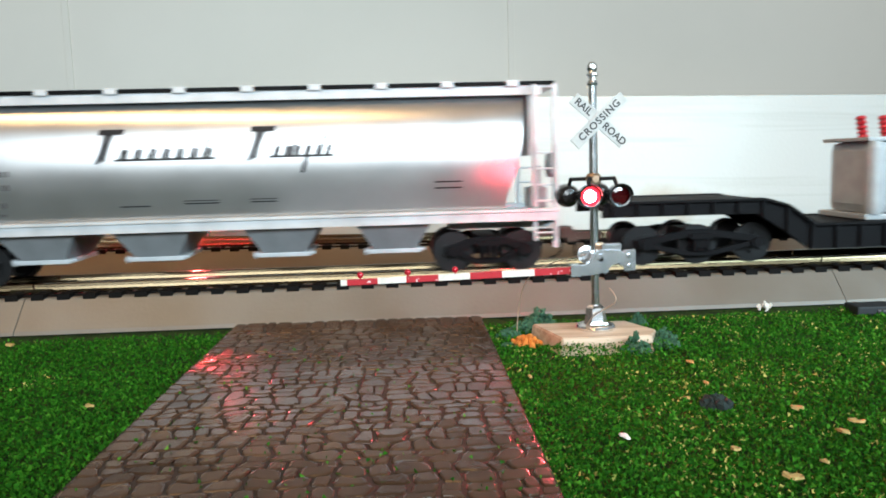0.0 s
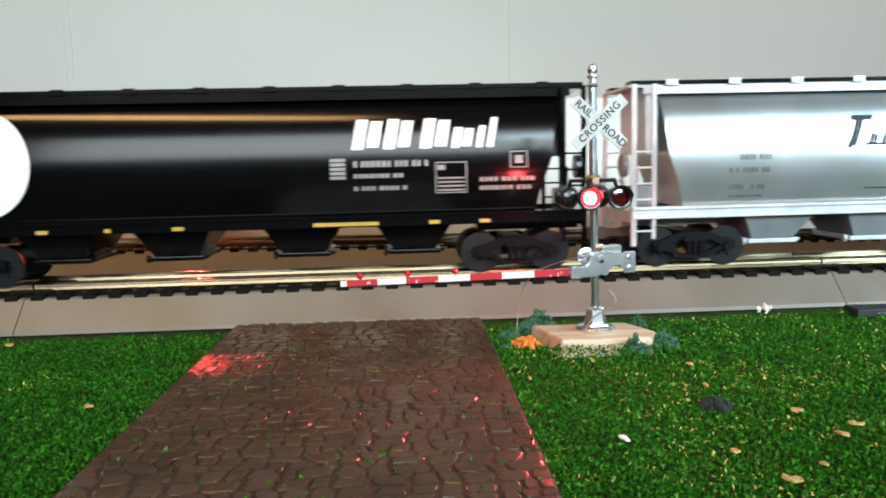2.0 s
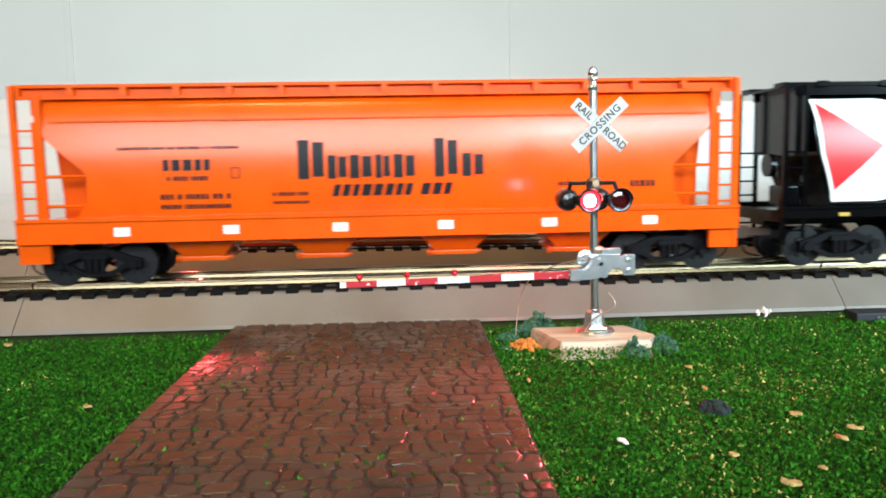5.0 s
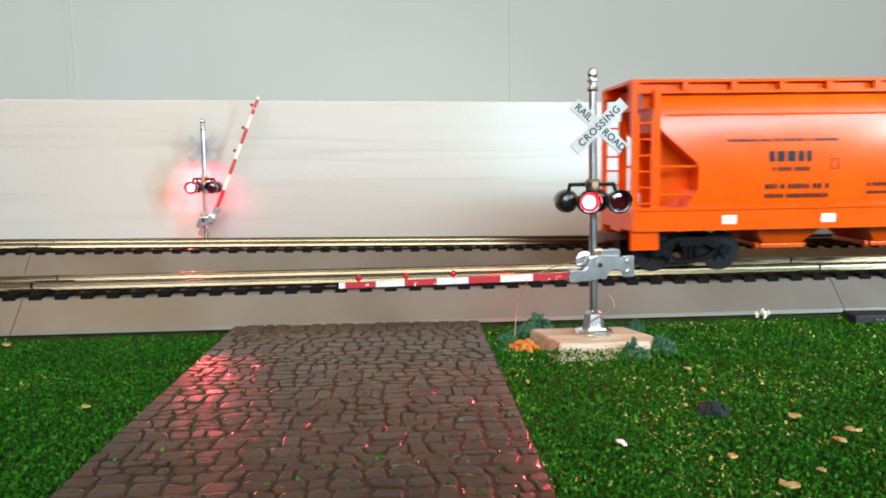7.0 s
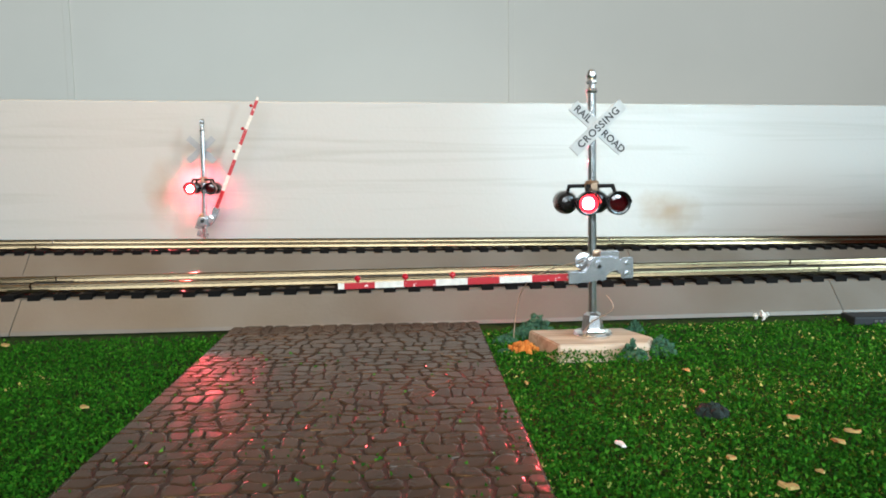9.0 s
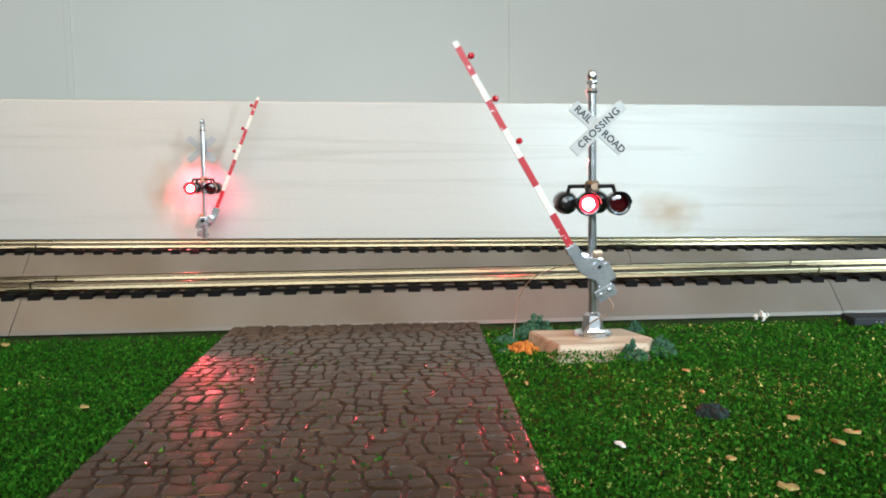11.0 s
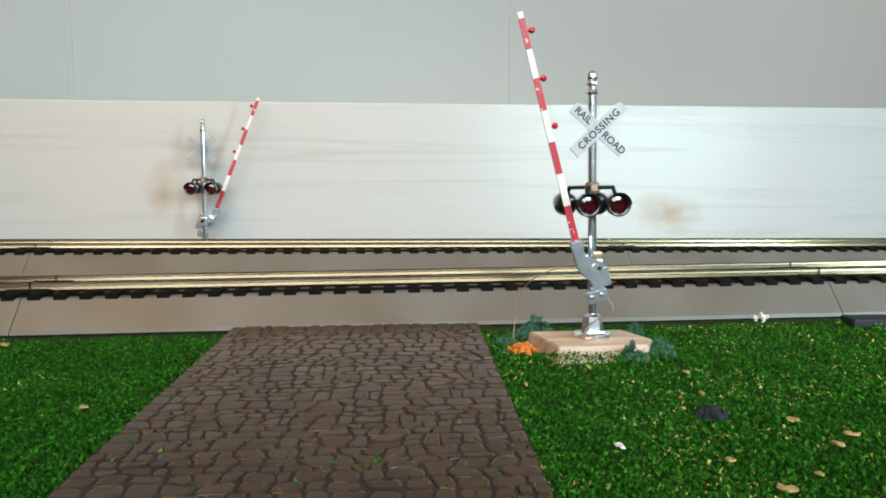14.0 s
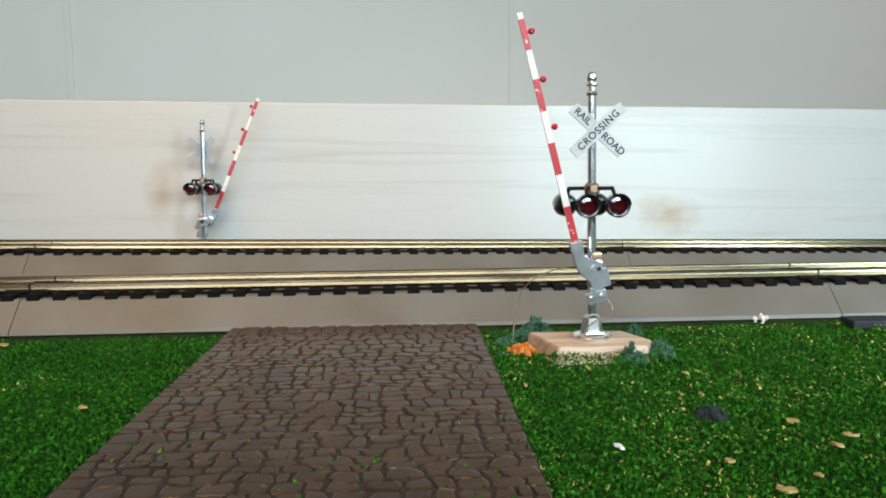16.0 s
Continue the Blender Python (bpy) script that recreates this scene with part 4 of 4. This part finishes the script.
def orange_car():
    half = 0.0993
    car = thing("hopper_car", FRONT, "bright orange three-bay covered hopper car with black lettering", "freight car", "train cars")
    part("tank_body", tank_mesh(WIDE, half, lambda z: float(np.interp(z, (0.015, 0.021, 0.0280, 0.0380, 0.0500), (0.0150, 0.0190, 0.0190, 0.0080, 0.0068)))), M_ORANGE, car)
    bm = bmesh.new()
    box(bm, -half, half, -0.0142, 0.0142, 0.0510, 0.0520, bev=0.0003)
    for s in (-1, 1):
        box(bm, -half, half, s * 0.0140 - 0.0008, s * 0.0140 + 0.0008, 0.0480, 0.0488)
        for i in range(15):
            x = -half + 0.0015 + i * (2 * half - 0.003) / 14
            box(bm, x - 0.0008, x + 0.0008, s * 0.0138 - 0.0010, s * 0.0138 + 0.0010, 0.0482, 0.0514)
        box(bm, -half, half, s * 0.0122 - 0.0004, s * 0.0122 + 0.0004, 0.0484, 0.0514)
    for i in range(10):
        x = -half + 0.02 + i * (2 * half - 0.04) / 9
        box(bm, x - 0.006, x + 0.006, -0.005, 0.005, 0.0518, 0.0528, bev=0.0003)
    part("roof", bm, M_ORANGE, car)
    for s in (-1, 1):
        bm = bmesh.new()
        prism(bm, [(s * y, z) for y, z in ((0.0148, 0.0094), (0.0172, 0.0094), (0.0172, 0.0150), (0.0176, 0.0153), (0.0176, 0.0161), (0.0160, 0.0162), (0.0148, 0.0150))], -half, half, axis="x")
        part("side_sill", bm, M_ORANGE, car)
    bm = bmesh.new()
    box(bm, -half, half, -0.0050, 0.0050, 0.0085, 0.0120)
    part("centre_sill", bm, M_ORANGE, car)
    bm = bmesh.new()
    box(bm, -half + 0.010, half - 0.010, -0.0154, -0.0147, 0.0418, 0.0423)
    part("seam_rib", bm, M_ORANGE, car)
    for s in (-1, 1):
        bm = bmesh.new()
        for y in (-0.0152, 0.0152):
            box(bm, *sorted((s * half, s * (half - 0.0014))), y - 0.0009, y + 0.0009, 0.0040, 0.0515)
            box(bm, *sorted((s * (half - 0.0062), s * (half - 0.0080))), y - 0.0007, y + 0.0007, 0.0150, 0.0490)
            for z in (0.0195, 0.0275):
                rod(bm, (s * (half - 0.0070), y, z), (s * (half - 0.0200), y, z), 0.00045, 8)
            box(bm, *sorted((s * half, s * (half - 0.0080))), y - 0.0006, y + 0.0006, 0.0040, 0.0096)
        box(bm, *sorted((s * half, s * (half - 0.0010))), -0.0150, 0.0150, 0.0095, 0.0150)
        box(bm, *sorted((s * half, s * (half - 0.022))), -0.0150, 0.0150, 0.0140, 0.0150)
        box(bm, *sorted((s * (half - 0.004), s * (half - 0.0085))), -0.0122, 0.0122, 0.0440, 0.0500)
        part("end_frame", bm, M_ORANGE, car)
        bm = bmesh.new()
        prism(bm, [(s * (half - a), z) for a, z in ((0.0080, 0.0385), (0.0196, 0.0282), (0.0196, 0.0205), (0.0155, 0.0150), (0.0110, 0.0150), (0.0095, 0.0230))], -0.0085, -0.0078)
        prism(bm, [(s * (half - a), z) for a, z in ((0.0080, 0.0385), (0.0196, 0.0282), (0.0196, 0.0205), (0.0155, 0.0150), (0.0110, 0.0150), (0.0095, 0.0230))], 0.0078, 0.0085)
        part("end_web", bm, M_ORANGE, car)
        for y in (-0.0158, 0.0158):
            ladder(car, s * (half - 0.0037), y, 0.0150, 0.0420, 0.0046, M_ORANGE, 6)
        truck(car, s * (half - 0.0185))
        coupler(car, s * half, s)
    hopper_bays(car, [-0.0520, -0.0183, 0.0188, 0.0538], 0.0100, M_ORANGE, M_ORANGE, 0.0040, 0.0105, 0.0050)
    bm = bmesh.new()
    # heavy serif-like letter shapes
    xs = [(-0.0240, -0.0170, 1), (-0.0160, -0.0108, 0), (-0.0100, -0.0040, 0), (-0.0030, 0.0010, 2), (0.0020, 0.0078, 0), (0.0132, 0.0196, 3), (0.0208, 0.0268, 0)]
    for x0, x1, kind in xs:
        bars(bm, WIDE, x0, x1, 0.0256, 0.0320 if kind in (0, 2) else 0.0362, 0.0017 if kind != 2 else 0.0012)
    flatten(car, bm, M_DECAL_K, "large black lettering shapes")
    bm = bmesh.new()
    rng = random.Random(4)
    for x0, x1, z, h, sh in ((-0.0150, 0.0170, 0.0208, 0.0032, 0.25), (-0.0310, -0.0215, 0.0212, 0.0010, 0), (-0.0310, -0.0215, 0.0190, 0.0008, 0), (0.0475, 0.0615, 0.0225, 0.0011, 0), (0.0475, 0.0520, 0.0200, 0.0011, 0),
                             (0.0680, 0.0760, 0.0218, 0.0018, 0), (-0.0600, -0.0470, 0.0285, 0.0030, 0), (-0.0590, -0.0490, 0.0258, 0.0012, 0), (-0.0610, -0.0430, 0.0208, 0.0014, 0), (-0.0610, -0.0430, 0.0182, 0.0012, 0),
                             (-0.0720, -0.0400, 0.0342, 0.0008, 0)):
        x = x0
        while x < x1:
            w = h * rng.uniform(0.5, 0.8)
            decal(bm, WIDE, x, x + w, z, z + h, sh, 2)
            x += w + h * (0.25 if rng.random() < 0.85 else 0.8)
    hollow(bm, WIDE, -0.0420, -0.0396, 0.0262, 0.0292, 0.0003)
    flatten(car, bm, M_DECAL_K, "small black stencil marks", "stencil")
    for x in (-0.0735, -0.0445, -0.0150, 0.0140, 0.0430, 0.0715):
        bm = bmesh.new()
        box(bm, x, x + 0.0040, -0.0174, -0.0171, 0.0112, 0.0136)
        part("sill_plate", bm, M_DECAL_W, car, "small white square sill plate")
    return raise_body(car, 0.0023)


def flat_car():
    half = 0.105
    car = thing("flat_car", FRONT, "black depressed-centre flat car coupled ahead of the hoppers", "freight car", "train cars")
    top = [(-half, 0.0185), (-0.058, 0.0185), (-0.051, 0.0165), (-0.0430, 0.0108), (0.0430, 0.0108), (0.051, 0.0165), (0.058, 0.0185), (half, 0.0185)]
    low = [(half, 0.0140), (0.060, 0.0140), (0.052, 0.0090), (0.044, 0.0032), (-0.044, 0.0032), (-0.052, 0.0090), (-0.060, 0.0140), (-half, 0.0140)]
    bm = bmesh.new()
    for s in (-1, 1):
        prism(bm, top + low, s * 0.0150 - 0.0006, s * 0.0150 + 0.0006)
        for i in range(29):
            x = -half + 0.003 + i * (2 * half - 0.006) / 28
            zt = float(np.interp(x, [p[0] for p in top], [p[1] for p in top]))
            zl = float(np.interp(x, [p[0] for p in low[::-1]], [p[1] for p in low[::-1]]))
            box(bm, x - 0.0004, x + 0.0004, s * 0.0158 - 0.0008, s * 0.0158 + 0.0008, zl + 0.0004, zt - 0.0004)
        prism(bm, top + [(x, z - 0.0007) for x, z in top[::-1]], s * 0.0156 - 0.0014, s * 0.0156 + 0.0014)
    part("side_girder", bm, M_TRUCK, car, "black riveted side girder")
    bm = bmesh.new()
    prism(bm, [(x, z - 0.0003) for x, z in top] + [(x, z - 0.0016) for x, z in top[::-1]], -0.0150, 0.0150)
    part("deck", bm, M_TRUCK, car)
    for s in (-1, 1):
        truck(car, s * (half - 0.030), (-0.0165, 0, 0.0165))
        coupler(car, s * half, s)
    return car


def transformer():
    """Rides on the flat car's well."""
    t = thing("transformer_load", FRONT, "grey electrical transformer load with red insulators on the flat car", "transformer", "train cars")
    bm = bmesh.new()
    box(bm, -0.0330, 0.0330, -0.0110, 0.0110, 0.0120, 0.0340, bev=0.0030)
    part("tank", bm, M_LOAD, t, smooth=False)
    bm = bmesh.new()
    box(bm, -0.0350, 0.0350, -0.0125, 0.0125, 0.0108, 0.0124, bev=0.0003)
    box(bm, -0.0345, 0.0345, -0.0120, 0.0120, 0.0338, 0.0350, bev=0.0004)
    part("flange", bm, M_LOAD, t)
    for x in (-0.0320, -0.0240, -0.0160, -0.0080, 0.0, 0.0080, 0.0160, 0.0240, 0.0320):
        bm = bmesh.new()
        lathe(bm, [(0.0022, 0.0124), (0.0024, 0.0140), (0.0024, 0.0320), (0.0018, 0.0338)], 14)
        part("cooling_tube", bm, M_LOAD, t, smooth=False, m=pose(x, -0.0112, 0))
    for x in (-0.0328, -0.0258, 0.0258, 0.0328):
        bm = bmesh.new()
        lathe(bm, [(0.0010 + 0.0006 * (i % 2), 0.0007 * i - 0.0004) for i in range(11)], 14)
        part("insulator", bm, M_RED, t, "red ribbed insulator", m=pose(x, -0.0065, 0.0348, 0, -9 if x < 0 else 9, 0))
    return t


silver, black, orange, flat, load = silver_car(), black_car(), orange_car(), flat_car(), transformer()

# ---- small things round the signal ----
def ground_lump(name, at, r, mat, label, category, n=26, seed=1, squash=0.7, grain=0.45):
    """An irregular tuft of many small flakes."""
    rng = random.Random(seed)
    bm = bmesh.new()
    for i in range(n):
        a, q = rng.uniform(0, 6.283), rng.random() ** 0.6
        p = (r * q * math.cos(a), r * q * math.sin(a), r * squash * rng.random() * (1.1 - q))
        bmesh.ops.create_icosphere(bm, subdivisions=1, radius=r * grain * rng.uniform(0.5, 1),
                                   matrix=Matrix.Translation(p) @ Euler((rng.random() * 6, rng.random() * 6, 0)).to_matrix().to_4x4() @ Matrix.Diagonal((1, rng.uniform(0.4, 0.9), rng.uniform(0.3, 0.8), 1)))
    for v in bm.verts:
        v.co += Vector((rng.uniform(-1, 1), rng.uniform(-1, 1), rng.uniform(-1, 1))) * r * 0.07
    return tagged(part(name, bm, mat, m=pose(*at)), label, category)


def signal_block():
    bm = bmesh.new()
    pts = [(-0.0085, -0.0105), (0.0120, -0.0105), (0.0148, -0.005), (0.0105, 0.0062), (-0.0128, 0.0062)]
    lo = [bm.verts.new((x, y, -0.001)) for x, y in pts]
    hi = [bm.verts.new((x * 0.97, y * 0.95, 0.0030)) for x, y in pts]
    bm.faces.new(hi)
    bm.faces.new(lo[::-1])
    for i in range(5):
        bm.faces.new((lo[i], lo[(i + 1) % 5], hi[(i + 1) % 5], hi[i]))
    bmesh.ops.bevel(bm, geom=[e for e in bm.edges], offset=0.0003, segments=2, affect="EDGES")
    tagged(part("wooden_block", bm, M_WOOD, m=pose(0.0405, 0.1730, 0)), "rough pale pine block under the crossing signal", "wood block")


def chip(at, w, h, turn, seed, mat=None, label="dry tan wood chip lying on the turf"):
    rng = random.Random(seed)
    bm = bmesh.new()
    n = 9
    lo, hi = [], []
    for i in range(n):
        a = 2 * math.pi * i / n
        k = rng.uniform(0.55, 1.2)
        x, y = w / 2 * k * math.cos(a), h / 2 * k * math.sin(a)
        z = 0.05 * w * (x / w) ** 2 * 4 + rng.uniform(0, 0.0002)
        lo.append(bm.verts.new((x, y, z)))
        hi.append(bm.verts.new((x * 0.9, y * 0.9, z + 0.0003)))
    bm.faces.new(hi)
    bm.faces.new(lo[::-1])
    for i in range(n):
        bm.faces.new((lo[i], lo[(i + 1) % n], hi[(i + 1) % n], hi[i]))
    tagged(part("wood_chip", bm, mat or M_CHIP, m=pose(*at, 0, 6, turn)), label, "wood chip", "wood chips")


signal_block()
for x, y, w, h, a, seed in ((0.0617, 0.1174, 0.0046, 0.0034, 10, 1), (0.0672, 0.1105, 0.0038, 0.0026, -8, 2), (0.0628, 0.1066, 0.0024, 0.0040, 30, 3), (-0.0579, 0.1331, 0.0030, 0.0024, 5, 4), (0.0478, 0.0915, 0.0040, 0.0030, -30, 5),
                           (0.0542, 0.0959, 0.0018, 0.0024, 40, 6), (0.0444, 0.1016, 0.0030, 0.0030, 0, 7), (-0.0978, 0.1842, 0.0040, 0.0060, 20, 8), (0.0550, 0.1471, 0.0028, 0.0030, 10, 9), (0.0216, 0.1411, 0.0014, 0.0024, 10, 10), (0.0525, 0.1330, 0.0012, 0.0030, 0, 11), (0.0460, 0.1245, 0.0016, 0.0026, 60, 12)):
    chip((x, y, 0.0009), w * 0.66, h * 0.66, a, seed)
chip((0.0304, 0.1073, 0.0012), 0.0015, 0.0023, 20, 21, M_DECAL_W, "small white paper scrap on the turf")
ground_lump("lichen_tuft", (0.0503, 0.1225, 0.0004), 0.0022, M_LUMP, "small dark blue-grey lump on the turf", "clump", 30, 2, 0.6, 0.75)
for k, (x, y, r, q) in enumerate(((0.0312, 0.1890, 0.0046, 1.1), (0.0272, 0.1850, 0.0034, 0.7), (0.0480, 0.1608, 0.0032, 1.3), (0.0552, 0.1650, 0.0036, 1.0), (0.0575, 0.1710, 0.0030, 0.8), (0.0560, 0.1862, 0.0024, 1.5), (0.0225, 0.1800, 0.0030, 0.4), (0.0212, 0.1690, 0.0020, 0.4))):
    ground_lump("lichen_tuft", (x, y, 0.0002), r, M_BUSH, "dark green lichen tuft beside the signal block", "shrub", 110, 30 + k, q, 0.24)
ground_lump("foam_scrap", (0.0252, 0.1690, 0.0008), 0.0033, M_FOAM, "torn orange foam scrap beside the signal block", "foam scrap", 80, 5, 0.55, 0.26)
ground_lump("fibre_tuft", (0.0942, 0.1978, 0.0010), 0.0028, M_WHITE, "loose white fibre tuft at the roadbed foot", "fibre tuft", 14, 9, 0.6, 0.3)


def dark_strip():
    t = thing("plastic_strip", pose(0.1152, 0.1915, 0, 0, 0, -2), "dark navy plastic strip lying beside the roadbed", "plastic strip")
    bm = bmesh.new()
    box(bm, -0.0012, 0.06, -0.0035, 0.0035, 0, 0.0024, bev=0.0005)
    part("strip", bm, M_NAVY, t)
    for i in range(14):
        bm = bmesh.new()
        box(bm, 0.004 + i * 0.0013, 0.0048 + i * 0.0013, -0.0037, -0.0034, 0.0010, 0.0015)
        part("print_bar", bm, M_DECAL_G, t, "small grey printed bar")


dark_strip()
tube("signal_wire", [(0.0390, 0.1700, 0.0205), (0.0340, 0.1750, 0.0190), (0.0275, 0.1800, 0.0150), (0.0250, 0.1810, 0.0080), (0.0245, 0.1800, 0.0004)], 0.00012, M_WIRE)
tagged(bpy.data.objects["signal_wire"], "thin pale wire looping down from the gate", "wire")
tagged(tube("signal_wire", [(0.0440, 0.1680, 0.0130), (0.0462, 0.1660, 0.0105), (0.0425, 0.1680, 0.0080), (0.0400, 0.1690, 0.0062), (0.0385, 0.1690, 0.0034)], 0.00012, M_WIRE), "thin copper wire at the signal base", "wire")
road()
turf()


# ---- movement ----
S_ROWS = [(0, -0.2689), (0.5, -0.2122), (1.0, -0.1542), (1.5, -0.0997), (2.0, -0.0598), (2.5, -0.0190), (3.0, 0.0240), (3.5, 0.0652), (4.0, 0.1070), (4.2, 0.1232),
          (5.2, 0.2070), (6.3, 0.2992), (6.6, 0.3250), (7.0, 0.3583), (7.5, 0.3993), (8.0, 0.4395), (8.5, 0.4790), (9.2, 0.5330), (10.5, 0.6150), (12.0, 0.6650), (13.0, 0.6800), (16.0, 0.6800)]
SWITCHES = [0.15, 0.65, 1.15, 1.65, 2.13, 2.62, 3.11, 3.60, 4.11, 4.6, 5.1, 5.6, 6.1, 6.6, 7.1, 7.6, 8.1, 8.6, 9.1, 9.6, 10.1, 10.6, 11.1, 11.55, 12.06, 12.55]
LIGHTS_OFF = 13.06


def motions():
    ts = [p[0] for p in S_ROWS]
    ss = [p[1] for p in S_ROWS]
    cars = ((silver, 0.094), (black, -0.0135 - 0.096), (orange, -0.2195 - 0.0993), (flat, 0.188 + 0.0125 + 0.105), (load, 0.188 + 0.0125 + 0.105 + 0.0092))
    for car, off in cars:
        walk(car, [(t, FRONT @ pose(s + off, 0, RAIL_Z)) for t, s in S_ROWS])
    steps = [i * 0.05 for i in range(321)]
    turn = [math.degrees(float(np.interp(t, ts, ss)) / WHEEL_R) for t in steps]
    for w, a in WHEELSETS:
        walk(w, [(t, pose(a, 0, WHEEL_R, 0, q, 0)) for t, q in zip(steps, turn)])
    # crossing lamps flip between lit and dark
    for lenses in (near_lenses, far_lenses):
        for lens, left in lenses:
            first = left if lenses is near_lenses else not left
            spin = 0 if first else 180
            at = Matrix.Translation((0, -0.0002, 0))
            rows = [(0, at @ pose(0, 0, 0, 0, 0, spin))]
            lit = first
            for t in SWITCHES + [LIGHTS_OFF]:
                if t == LIGHTS_OFF and not lit:
                    break
                rows.append((t - 0.034, at @ pose(0, 0, 0, 0, 0, spin)))
                goal = 180 - spin
                for k in (1, 2, 3):
                    rows.append((t - 0.034 + 0.0334 * k, at @ pose(0, 0, 0, 0, 0, spin + (goal - spin) * k / 3)))
                spin, lit = goal, not lit
            rows.append((16, at @ pose(0, 0, 0, 0, 0, spin)))
            walk(lens, rows)
    swing = [(0, -0.7), (9.0, -0.6), (9.1, 1.2), (9.2, 3.6), (9.7, 19), (10.2, 35), (10.7, 51), (11.1, 64), (11.3, 69.9), (11.4, 73.6), (11.5, 75.8), (11.65, 76.4), (16, 76.4)]
    # the worn hub lets the arm drop back a little as it rises
    x, y, z = PIVOT
    walk(near_arm, [(t, pose(x - 0.0008 * max(0, a) / 76, y, z + 0.0004 * (1 - max(0, a) / 76), 0, a, 0)) for t, a in swing])


motions()
